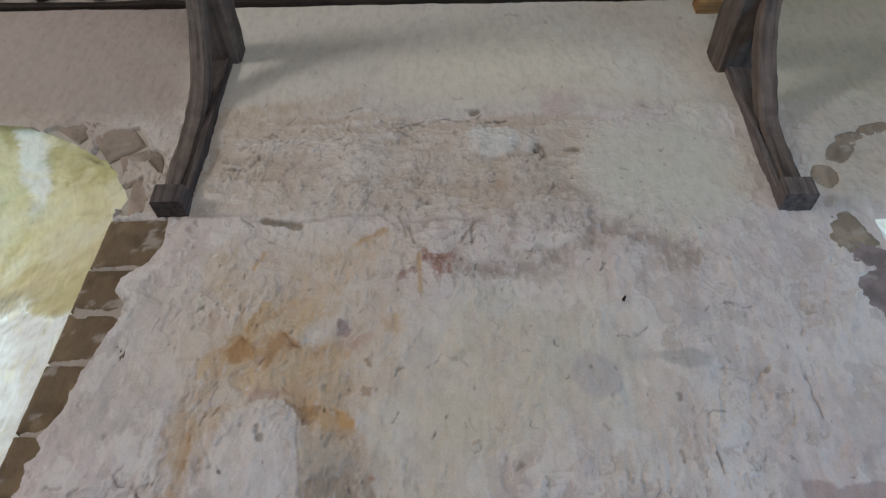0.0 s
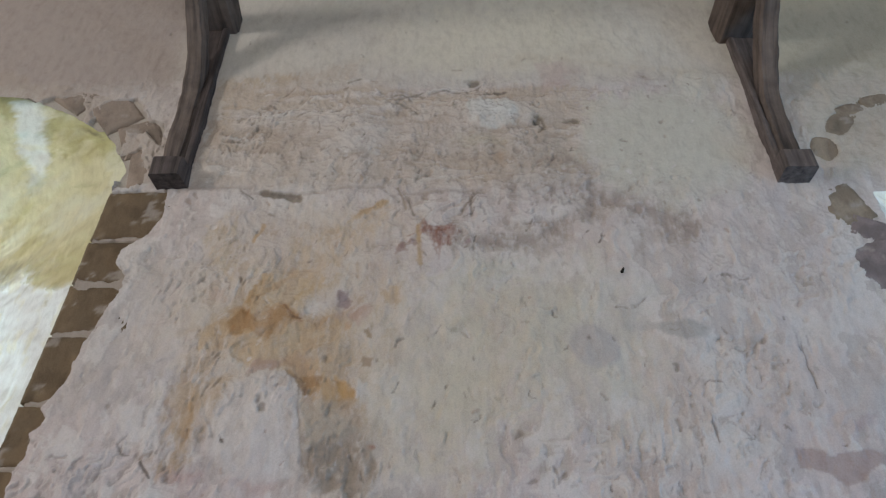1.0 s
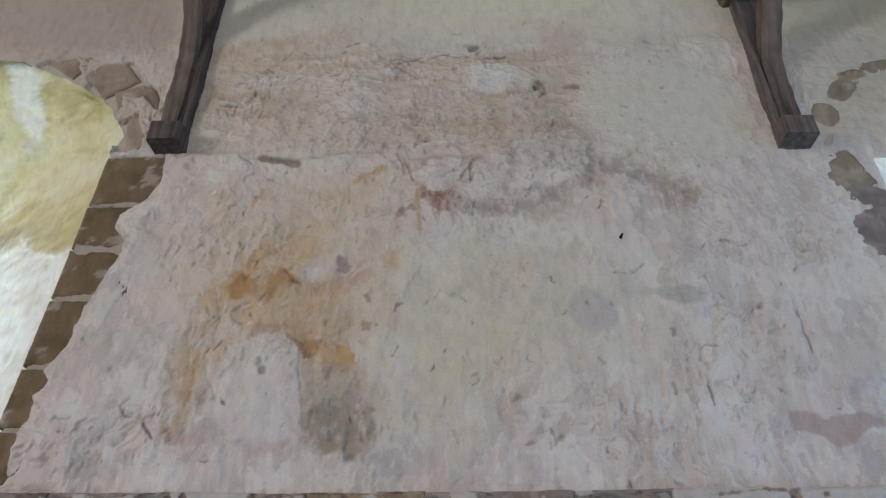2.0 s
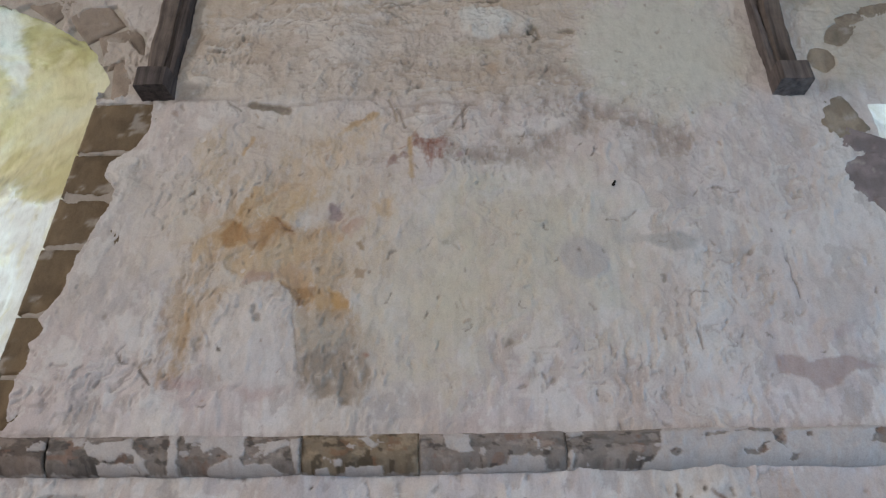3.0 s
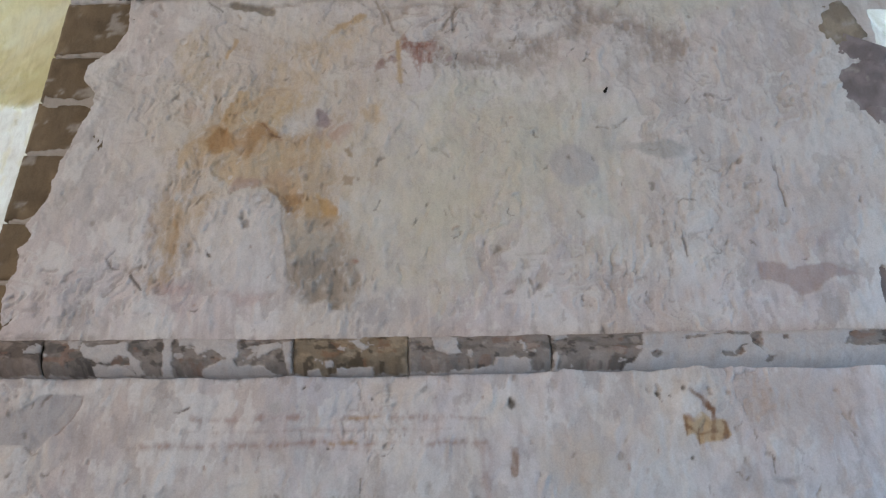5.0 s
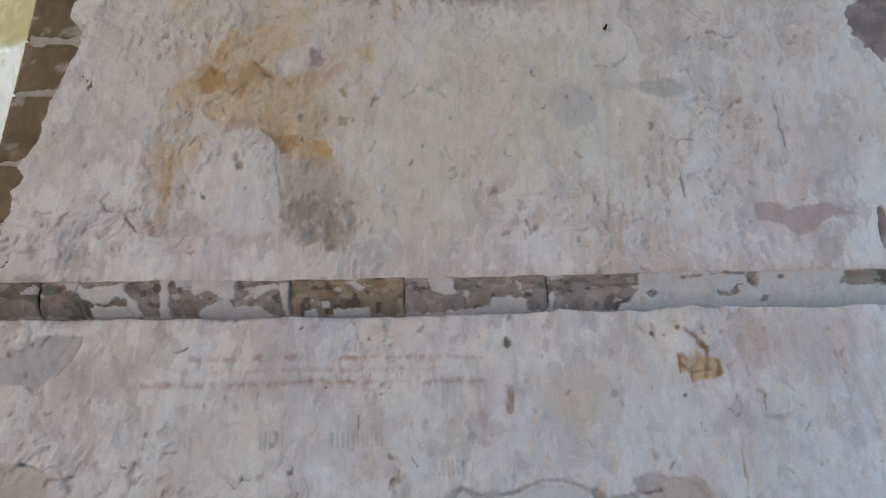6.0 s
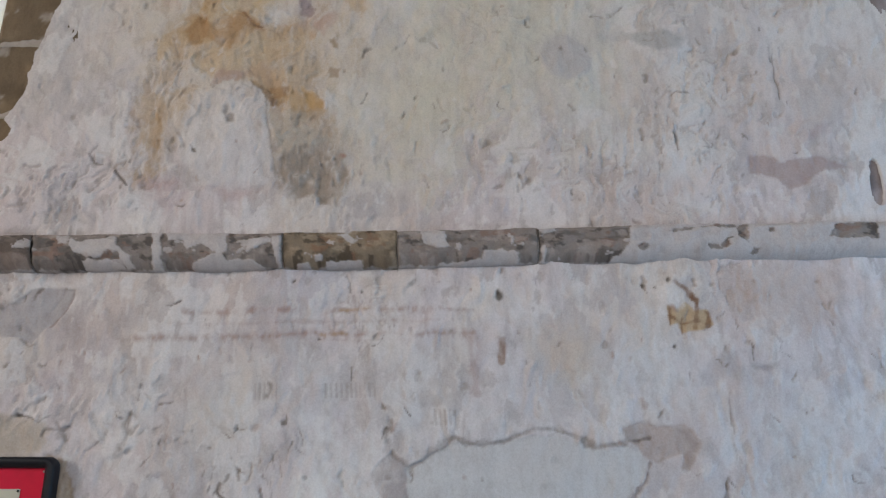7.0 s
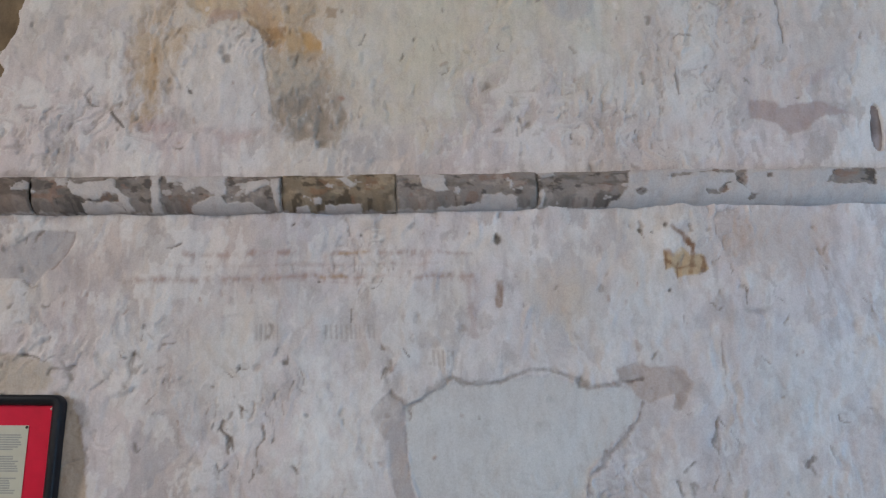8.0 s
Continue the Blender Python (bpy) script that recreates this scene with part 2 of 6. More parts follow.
def timber(name, line, width, thick, mat, parent=None, label="", bevel=0.012, wobble=0.004, step=0.03, seed=0.0):
    """A hewn timber swept along a line in a plane of constant x (or along x, for plates); width across, thick in the plane."""
    pts = [Vector(p) for p in line]
    dense = []
    for a, b in zip(pts, pts[1:]):
        n = max(1, int((b - a).length / step))
        dense += [a.lerp(b, k / n) for k in range(n)]
    dense.append(pts[-1])
    along_x = abs((pts[-1] - pts[0]).normalized().x) > 0.9
    hw, ht = width / 2, thick / 2
    ring = [(-hw + bevel, -ht), (0, -ht), (hw - bevel, -ht), (hw, -ht + bevel), (hw, 0), (hw, ht - bevel), (hw - bevel, ht), (0, ht), (-hw + bevel, ht), (-hw, ht - bevel), (-hw, 0), (-hw, -ht + bevel)]
    n, verts, grain, faces, run = len(ring), [], [], [], 0.0
    for k, p in enumerate(dense):
        t = (dense[min(k + 1, len(dense) - 1)] - dense[max(k - 1, 0)]).normalized()
        side = Vector((0, 1, 0)) if along_x else Vector((1, 0, 0))
        up = t.cross(side).normalized()
        run += (p - dense[k - 1]).length if k else 0.0
        for j, (a, b) in enumerate(ring):
            w = wobble * noise.noise(Vector((a * 9 + seed, b * 9, run * 5))) + 0.5 * wobble * noise.noise(Vector((a * 40, b * 40 + seed, run * 14)))
            s = 1 + w / max(hw, ht) * 2
            verts.append(p + side * a * s + up * b * s)
            grain.append((a + seed, b, run))
    for k in range(len(dense) - 1):
        for j in range(n):
            faces.append((k * n + j, k * n + (j + 1) % n, (k + 1) * n + (j + 1) % n, (k + 1) * n + j))
    bm = bmesh.new()
    vs = [bm.verts.new(v) for v in verts]
    for f in faces:
        bm.faces.new([vs[i] for i in f])
    bm.faces.new(vs[:n])
    bm.faces.new(vs[-n:])
    bmesh.ops.recalc_face_normals(bm, faces=bm.faces[:])
    me = bpy.data.meshes.new(name)
    bm.to_mesh(me)
    bm.free()
    me.attributes.new("grain", 'FLOAT_VECTOR', 'POINT').data.foreach_set("vector", np.array(grain, np.float32).ravel())
    return part(name, me, mat, parent, label, smooth=False)


# ---- the painted wall ----
WALL = 3.0
LIME = (0.585, 0.515, 0.515)
OCHRE = (0.41, 0.265, 0.145)
TAN = (0.455, 0.355, 0.25)
RUST = (0.25, 0.085, 0.05)
UMBER = (0.21, 0.15, 0.11)
GREY = (0.37, 0.33, 0.315)
PINK = (0.42, 0.315, 0.29)
PALE = (0.66, 0.61, 0.59)
CREAM = (0.53, 0.50, 0.41)
MAUVE = (0.32, 0.22, 0.24)
DARK = (0.085, 0.07, 0.06)


class Opening:
    """A window opening in the wall face: jambs, sill and a half-elliptic or flat head."""

    def __init__(self, cx, half, sill, spring, rise, lean=0.0):
        self.cx, self.half, self.sill, self.spring, self.rise, self.lean = cx, half, sill, spring, rise, lean

    def signed(self, x, z):
        dx = np.abs(x - self.cx) + self.lean * np.maximum(self.spring - z, 0)
        chip = 0.010 * fbm(x, z, 7, 7, 3, 71)
        if self.rise:
            up = np.maximum(z - self.spring, 0) / self.rise
            side = (np.hypot(dx / self.half, up) - 1) * np.where(up > 0, min(self.half, self.rise), self.half)
            return np.maximum(side, self.sill - z) + chip * np.where(z > self.spring - 0.1, 2.0, 0.5)
        return np.maximum(np.maximum(dx - self.half, z - self.spring), self.sill - z)

    def outline(self, scale_x, cx, sill, spring, rise, n=30):
        """From the east sill up, over the head and down to the west sill."""
        out = [(cx + scale_x, sill + (spring - sill) * k / n) for k in range(n)]
        out += [(cx + scale_x * math.cos(math.pi * k / 40), spring + rise * math.sin(math.pi * k / 40)) for k in range(41)]
        out += [(cx - scale_x, spring - (spring - sill) * k / n) for k in range(1, n + 1)]
        return out


west_opening = Opening(-2.75, 1.155, 2.33, 3.79, 0.65, 0.049)
east_opening = Opening(3.03, 1.145, 2.33, 3.70, 0.0)

STEP = 0.0062
gx = np.concatenate([np.linspace(-9, -3.1, 24), np.arange(-3.0, -1.75, 0.008), np.arange(-1.75, 1.75, 0.0050), np.arange(1.75, 2.85, 0.008), np.linspace(2.95, 5, 10)])
gz = np.concatenate([np.linspace(0, 0.9, 6), np.arange(1.0, 4.5, 0.0050), np.arange(4.5, 5.5, 0.010), np.linspace(5.55, 5.9, 4)])
GX, GZ = np.meshgrid(gx, gz)
X, Z = GX.ravel(), GZ.ravel()
for hole in (west_opening, east_opening):
    sd = hole.signed(X, Z)
    e = 1e-3
    nx, nz = (hole.signed(X + e, Z) - sd) / e, (hole.signed(X, Z + e) - sd) / e
    edge = np.abs(sd) < 0.75 * STEP
    ln = np.maximum(np.hypot(nx, nz), 0.3)
    X = X - np.where(edge, sd * nx / ln ** 2, 0)
    Z = Z - np.where(edge, sd * nz / ln ** 2, 0)


def soft(v, lo, hi):
    t = np.clip((v - lo) / (hi - lo), 0, 1)
    return t * t * (3 - 2 * t)


def weather(coat):
    """Broad unevenness of old limewash: warm and cool clouds, runs, flaking and hand-smoothed relief."""
    x, z = coat.x, coat.z
    coat.field(soft(fbm(x, z, 1.6, 1.6, 4, 11), 0.0, 0.7), (0.53, 0.455, 0.445), 0.6)
    coat.field(soft(fbm(x, z, 2.2, 1.7, 4, 12), 0.1, 0.7), (0.66, 0.62, 0.615), 0.8)
    coat.field(soft(fbm(x, z, 1.9, 1.5, 4, 16), 0.05, 0.6), (0.56, 0.495, 0.42), 0.5)
    coat.field(soft(fbm(x, z, 3.1, 2.2, 4, 17), 0.15, 0.7), (0.505, 0.41, 0.395), 0.5)
    coat.field(soft(fbm(x, z, 3.6, 2.6, 4, 18), 0.2, 0.8), (0.475, 0.445, 0.475), 0.55)
    coat.field(soft(fbm(x, z, 7, 3.6, 5, 13), 0.15, 0.7), (0.385, 0.335, 0.335), 0.5)
    coat.field(soft(fbm(x, z, 26, 6, 4, 14), 0.22, 0.75), (0.41, 0.355, 0.345), 0.5)
    coat.field(soft(fbm(x, z, 38, 5, 4, 19), 0.25, 0.7), (0.645, 0.60, 0.59), 0.45, depth=-0.0012)
    # thin flaked layers with crisp edges, dragged downwards by the brush
    for f, seed, lo, tone, a, d in ((5, 61, 0.34, (0.66, 0.615, 0.605), 0.65, -0.0018), (7, 62, 0.38, (0.45, 0.395, 0.385), 0.6, 0.0018), (10, 63, 0.40, (0.65, 0.605, 0.595), 0.65, -0.0016), (15, 64, 0.44, (0.39, 0.335, 0.32), 0.55, 0.0022), (24, 65, 0.50, (0.63, 0.59, 0.575), 0.5, -0.0012)):
        layer = fbm(x + 0.5 * coat.wx, z, f, f * 0.55, 5, seed)
        coat.field(soft(layer, lo, lo + 0.07), tone, a, depth=d)
    # clustered chips: small hollows, darkened as shadows under lumps, and the lumps over them
    crowd = soft(fbm(x, z, 2.4, 2.4, 3, 66), -0.1, 0.7)
    chip = fbm(x + 5 * coat.wx, z, 22, 14, 4, 67) * (0.4 + 0.6 * crowd)
    coat.field(soft(chip, 0.44, 0.60), (0.40, 0.355, 0.335), 0.25, depth=0.0040)
    coat.field(soft(-chip, 0.40, 0.60), PALE, 0.35, depth=-0.0045)
    coat.chip = fbm(x - 0.2 * z, z, 40, 26, 3, 68)
    coat.field(soft(coat.chip * (0.3 + 0.7 * crowd), 0.50, 0.62), (0.31, 0.265, 0.245), 0.35, depth=0.004)
    tick = fbm(x + 4 * coat.wx, z, 52, 19, 3, 72) * (0.45 + 0.5 * crowd)
    coat.field(soft(tick, 0.56, 0.70), (0.32, 0.27, 0.25), 0.5, depth=0.005)
    coat.field(soft(-tick, 0.50, 0.66), (0.64, 0.61, 0.595), 0.45, depth=-0.004)
    coat.depth += 0.013 * fbm(x, z, 1.1, 1.1, 3, 21) + 0.013 * fbm(x, z, 4.2, 3.2, 4, 22) + 0.0056 * fbm(x + 5 * coat.wx, z, 15, 8, 4, 23) + 0.0016 * fbm(x, z, 48, 34, 3, 24)


def flecks(coat, n, x0, x1, z0, z1, seed, colours, lean=0.3, size=(0.004, 0.016)):
    """Scattered small chips, drips and pick marks, with lump shadows laid in as dark colour."""
    rnd = random.Random(seed)
    for _ in range(n):
        fx, fz, ln = rnd.uniform(x0, x1), rnd.uniform(z0, z1), rnd.uniform(*size) * rnd.choice((1, 1, 1.8))
        a = rnd.gauss(0, lean)
        coat.stroke(fx, fz, fx + ln * math.sin(a), fz - ln * math.cos(a), rnd.uniform(0.0035, 0.009), rnd.choice(colours), rnd.uniform(0.25, 0.8), 0.8, 1.3, rnd.choice((0.006, 0.004, 0.003, -0.004)), 0, 1.0)


wall_coat = Coat(X, Z, LIME)
weather(wall_coat)
W = wall_coat
# warm tint high up; bluish daylight tinted into the low east wall
W.field(0.30 * soft(Z, 2.15, 2.9), (0.55, 0.485, 0.41))
W.field(0.30 * soft(-Z, -2.15, -1.6) * soft(X, -1.2, 0.6), (0.55, 0.55, 0.57))

# upper wall: a smoother, duller, yellowed coat ending in a ragged edge
brow = 4.44 + 0.05 * fbm(X, Z, 2.5, 2.5, 4, 31) + 0.02 * W.rag
W.field(soft(Z, brow - 0.02, brow + 0.03), (0.52, 0.475, 0.42), 0.55, depth=-0.004)
W.field(soft(Z, brow, brow + 0.25), (0.58, 0.53, 0.46), 0.65)
W.depth *= 1 - 0.65 * soft(Z, brow, brow + 0.1)
# duller beyond the east truss, darker brown beyond the west one
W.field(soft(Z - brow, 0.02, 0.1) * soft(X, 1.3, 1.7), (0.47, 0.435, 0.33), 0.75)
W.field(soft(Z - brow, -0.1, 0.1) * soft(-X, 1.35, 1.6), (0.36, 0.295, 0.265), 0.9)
W.stain(0.35, 4.85, 0.85, 0.42, (0.65, 0.605, 0.50), 0.8, 0.8, 0.3)
# smoke and the tie beam's soft shadow, painted beside the west truss
W.stain(-0.75, 5.0, 0.5, 0.35, (0.42, 0.385, 0.35), 0.5, 0.9, 0.3)
W.stain(-0.72, 5.08, 0.25, 0.07, CREAM, 0.35, 0.8, 0.3, turn=12)
W.stain(1.05, 4.85, 0.30, 0.40, (0.63, 0.60, 0.56), 0.65, 0.8, 0.3)
W.stroke(0.30, 4.60, 0.75, 4.72, 0.05, (0.47, 0.40, 0.32), 0.4, 0.9, 0.6, patchy=1.0)
W.stain(-0.15, 4.66, 0.30, 0.10, (0.59, 0.55, 0.46), 0.6, 0.7, 0.5)
W.stain(1.95, 4.95, 0.30, 0.07, (0.53, 0.50, 0.40), 0.5, 0.7, 0.5, turn=15)
W.stain(1.85, 4.75, 0.35, 0.10, CREAM, 0.45, 0.8, 0.4, turn=8)
W.stain(0.62, 4.52, 0.10, 0.08, PINK, 0.6, 0.8, 0.3)
W.stain(0.98, 4.47, 0.05, 0.06, PINK, 0.5, 0.8, 0.3)
W.stroke(0.35, 4.66, 1.25, 4.50, 0.035, TAN, 0.4, 0.9, 0.5, patchy=1.0)
W.stroke(-1.20, 4.45, -0.85, 4.52, 0.06, TAN, 0.7, 0.8, 0.5, patchy=1.2)
W.stroke(-1.22, 4.30, -1.10, 4.05, 0.09, TAN, 0.55, 0.9, 0.5, patchy=1.2)
W.stroke(-1.20, 3.93, -1.05, 3.78, 0.07, (0.36, 0.27, 0.20), 0.5, 0.9, 0.5, patchy=1.2)

# picked rough band under it
band = soft(brow - Z, -0.01, 0.04) * soft(Z, 3.70, 3.80) * soft(0.75 - X + 0.25 * W.rag, 0.0, 0.15) * soft(X, -1.35, -1.2)
W.field(band, (0.515, 0.435, 0.365), 0.65)
W.field(band * soft(fbm(X, Z, 3.5, 10, 5, 33), 0.0, 0.6), (0.41, 0.32, 0.25), 0.55, depth=0.003)
W.field(band * soft(fbm(X, Z, 5, 12, 5, 34), 0.15, 0.45), (0.60, 0.545, 0.50), 0.7, depth=-0.005)
W.field(band * soft(Z, 4.16, 4.36), (0.46, 0.36, 0.27), 0.35)
W.stroke(-0.95, 4.34, -0.05, 4.40, 0.03, PALE, 0.7, 0.7, 0.7, -0.004, 1.2)
W.stroke(-1.1, 4.22, -0.3, 4.28, 0.025, PALE, 0.6, 0.7, 0.7, -0.003, 1.2)
# cracks along the coat's edge, sunk and darkened with painted shade
for x0, z0, x1, z1 in ((-0.32, 4.37, -0.18, 4.39), (-0.14, 4.38, 0.02, 4.39), (-0.98, 4.28, -0.94, 4.30), (-0.90, 4.37, -0.84, 4.44), (-0.55, 4.47, -0.50, 4.50), (-0.30, 4.32, -0.24, 4.30), (-0.62, 4.25, -0.56, 4.26), (0.10, 4.37, 0.25, 4.40)):
    W.stroke(x0, z0, x1, z1, 0.011, DARK, 0.75, 0.7, 0.7, 0.006, 0.6, 0.8)
W.stain(0.19, 4.27, 0.14, 0.075, (0.58, 0.575, 0.555), 0.95, 0.4, 0.25, depth=-0.003)
W.stain(0.10, 4.05, 0.14, 0.05, (0.50, 0.46, 0.34), 0.5, 0.8, 0.5)
W.stain(0.21, 3.93, 0.028, 0.05, OCHRE, 0.45, 0.8, 0.4)
W.stain(0.42, 3.98, 0.19, 0.22, (0.34, 0.295, 0.26), 0.6, 0.8, 0.5, patchy=1.5)
W.stain(0.97, 4.03, 0.40, 0.35, (0.515, 0.49, 0.425), 0.9, 0.35, 0.25, depth=-0.004)
W.depth -= 0.7 * W.depth * soft(1 - np.hypot((X - 0.97) / 0.42, (Z - 4.03) / 0.36), 0, 0.2)
W.stain(1.22, 4.40, 0.20, 0.20, (0.50, 0.47, 0.41), 0.6, 0.7, 0.3)
for x0, z0, r in ((0.415, 4.18, 0.036), (0.565, 4.165, 0.028), (0.085, 4.485, 0.030)):
    W.stain(x0, z0, r * 1.3, r, (0.20, 0.165, 0.13), 0.85, 0.5, 0.4, depth=0.010)
W.stroke(0.385, 4.18, 0.44, 4.12, 0.010, DARK, 0.7, 0.6, 0.4, 0.004)

# grey-brown ghost of a painted border climbing to the east
for x0, z0, x1, z1, w in ((-0.02, 3.45, 0.20, 3.43, 0.05), (0.20, 3.42, 0.42, 3.47, 0.055), (0.40, 3.53, 0.62, 3.64, 0.065), (0.60, 3.66, 0.88, 3.66, 0.075), (0.82, 3.62, 1.00, 3.48, 0.07), (0.28, 3.72, 0.60, 3.80, 0.08), (0.92, 3.46, 1.06, 3.50, 0.04)):
    W.stroke(x0, z0, x1, z1, w * 1.4, (0.335, 0.275, 0.24), 0.8, 0.9, 0.7, 0.002, 0.9)
W.stain(0.42, 3.60, 0.17, 0.055, PALE, 0.7, 0.5, 0.4, depth=-0.003)
W.stain(0.12, 3.27, 0.22, 0.15, (0.53, 0.505, 0.42), 0.55, 0.9, 0.4)
W.stain(-0.02, 2.78, 0.24, 0.48, (0.53, 0.48, 0.375), 0.75, 0.9, 0.4)
W.stain(0.42, 2.95, 0.45, 0.50, (0.515, 0.485, 0.39), 0.6, 0.9, 0.4)

rough = soft(0.30 - np.abs(Z - 3.60 - 0.10 * np.sin(X * 3.0 - 0.6)), 0, 0.2) * soft(X, -0.1, 0.1) * soft(1.12 - X, 0, 0.1)
rough = np.maximum(rough, soft(0.2 - np.hypot((X + 0.46) * 1.2, Z - 2.53), 0, 0.06))
rough = np.maximum(rough, soft(0.75 - np.hypot((X + 0.35) * 0.8, (Z - 4.08) * 1.9), 0, 0.2))
lumps = fbm(X, Z, 11, 15, 5, 69)
W.field(rough * soft(lumps, 0.18, 0.55), (0.37, 0.30, 0.245), 0.36, depth=0.004)
W.field(rough * soft(-lumps, 0.30, 0.55), (0.60, 0.555, 0.52), 0.40, depth=-0.005)
W.field(rough * soft(W.chip, 0.40, 0.60), (0.25, 0.205, 0.18), 0.35, depth=0.003)

# step where the lower coat begins, and the torn dark scrap on it
for x0, x1, zz in ((-1.22, -0.95, 3.735), (-0.95, -0.62, 3.715), (-0.62, -0.34, 3.745), (-0.30, 0.05, 3.70)):
    W.stroke(x0, zz, x1, zz + 0.012, 0.014, (0.34, 0.28, 0.25), 0.45, 0.9, 0.6, 0.004)
W.stroke(-0.88, 3.715, -0.74, 3.695, 0.026, (0.205, 0.165, 0.13), 0.9, 0.4, 0.4, 0.006)
W.stroke(-1.00, 3.73, -0.93, 3.68, 0.007, DARK, 0.7, 0.8, 0.4, 0.003)
W.stroke(-0.27, 3.74, -0.23, 3.62, 0.010, UMBER, 0.7, 0.8, 0.5, 0.003)
W.stroke(0.02, 3.60, 0.06, 3.68, 0.012, UMBER, 0.7, 0.8, 0.5, 0.004)

# remains of figures in ochre and red earth
W.stain(-0.66, 3.08, 0.55, 0.52, (0.53, 0.445, 0.35), 0.65, 0.8, 0.5)
W.stain(-0.55, 3.55, 0.65, 0.16, (0.54, 0.475, 0.41), 0.45, 0.9, 0.4)
UPPER_PAINT = (
        (-0.335, 3.665, -0.47, 3.565, 0.027, (0.44, 0.28, 0.12), 1.0), (-0.36, 3.655, -0.45, 3.585, 0.012, (0.40, 0.24, 0.10), 0.8), (-0.47, 3.56, -0.52, 3.46, 0.03, TAN, 0.5), (-0.855, 3.53, -0.895, 3.43, 0.012, (0.42, 0.25, 0.10), 1.0),
        (-0.175, 3.52, -0.165, 3.31, 0.018, (0.44, 0.29, 0.14), 0.95), (-0.55, 3.50, -0.68, 3.40, 0.05, TAN, 0.35), (-1.05, 3.52, -0.98, 3.40, 0.05, TAN, 0.4))
LOWER_PAINT = (
        (-0.98, 3.02, -0.68, 3.28, 0.05, TAN, 0.75), (-0.68, 3.30, -0.58, 3.20, 0.06, OCHRE, 0.5), (-0.98, 3.00, -0.55, 3.06, 0.055, OCHRE, 0.6),
        (-0.90, 3.06, -0.84, 3.02, 0.045, (0.36, 0.19, 0.06), 0.8), (-0.73, 3.12, -0.80, 2.99, 0.022, (0.33, 0.16, 0.055), 0.8), (-0.70, 3.08, -0.63, 3.075, 0.016, RUST, 0.8),
        (-0.60, 3.14, -0.50, 3.24, 0.03, TAN, 0.5), (-1.12, 2.98, -0.95, 3.04, 0.03, TAN, 0.55))
for x0, z0, x1, z1, w, c, a in UPPER_PAINT + LOWER_PAINT:
    W.stroke(x0, z0, x1, z1, w, c, a, 0.7, 0.5, 0.0, 0.45)
W.stain(-0.74, 3.12, 0.28, 0.11, (0.49, 0.375, 0.235), 0.75, 0.6, 0.5, turn=32, patchy=0.4)
W.stain(-0.90, 3.05, 0.075, 0.045, (0.33, 0.18, 0.075), 0.9, 0.4, 0.6, turn=35)
W.stroke(-0.84, 3.02, -0.72, 3.10, 0.030, (0.36, 0.20, 0.085), 0.8, 0.4, 0.6)
W.stroke(-1.00, 3.00, -0.70, 3.26, 0.018, (0.40, 0.24, 0.11), 0.6, 0.5, 0.7)
W.stroke(-0.60, 3.02, -0.44, 3.10, 0.020, (0.42, 0.26, 0.14), 0.55, 0.5, 0.7)
W.stain(-0.62, 3.04, 0.17, 0.045, OCHRE, 0.65, 0.7, 0.5, turn=3, patchy=0.4)
W.stain(-0.72, 2.94, 0.34, 0.10, (0.47, 0.37, 0.27), 0.6, 0.8, 0.5, patchy=0.4)
W.stain(-0.50, 2.84, 0.19, 0.17, (0.44, 0.34, 0.25), 0.62, 0.6, 0.6, patchy=0.5)
W.stain(-0.30, 2.60, 0.10, 0.25, (0.50, 0.455, 0.37), 0.5, 0.9, 0.5)
W.stain(-0.52, 2.90, 0.17, 0.11, (0.44, 0.33, 0.25), 0.6, 0.9, 0.5, patchy=1.0)
W.stain(-0.35, 3.10, 0.16, 0.14, (0.50, 0.40, 0.29), 0.45, 0.9, 0.5, patchy=0.8)
W.stain(-0.60, 3.12, 0.08, 0.05, (0.60, 0.575, 0.565), 0.8, 0.5, 0.4, turn=25)
for cx, cz, rx, rz, c, a in ((-0.095, 3.52, 0.075, 0.030, RUST, 0.9), (-0.075, 3.475, 0.05, 0.04, RUST, 0.7), (-0.20, 3.425, 0.03, 0.022, MAUVE, 0.85), (-0.25, 3.40, 0.025, 0.03, UMBER, 0.6), (0.035, 3.44, 0.02, 0.015, MAUVE, 0.7), (-0.49, 3.15, 0.038, 0.030, (0.26, 0.19, 0.19), 0.8), (-0.42, 3.08, 0.07, 0.035, (0.40, 0.27, 0.25), 0.7), (-0.35, 3.00, 0.018, 0.035, UMBER, 0.7), (-0.36, 3.30, 0.04, 0.03, PINK, 0.5), (-0.62, 2.86, 0.09, 0.03, (0.43, 0.28, 0.24), 0.7)):
    W.stain(cx, cz, rx, rz, c, a, 0.45, 0.8, turn=12, patchy=0.6)

W.stain(-0.085, 3.505, 0.085, 0.045, (0.25, 0.125, 0.095), 0.7, 0.6, 1.1, turn=-5, patchy=0.8)
W.stain(-0.21, 3.425, 0.035, 0.025, (0.24, 0.15, 0.13), 0.8, 0.5, 0.9, turn=30)
W.stain(-0.455, 3.105, 0.075, 0.025, (0.38, 0.25, 0.24), 0.6, 0.6, 0.8, turn=35)
worn_paint = soft(1.25 - np.hypot((X + 0.70) / 0.45, (Z - 3.05) / 0.45), 0, 0.3)
W.field(worn_paint * soft(fbm(X + 4 * W.wx, Z, 26, 12, 4, 81), 0.12, 0.42), (0.56, 0.51, 0.47), 0.55, depth=-0.0015)
W.field(worn_paint * soft(fbm(X, Z, 20, 11, 4, 82), 0.30, 0.55), (0.36, 0.25, 0.16), 0.45)

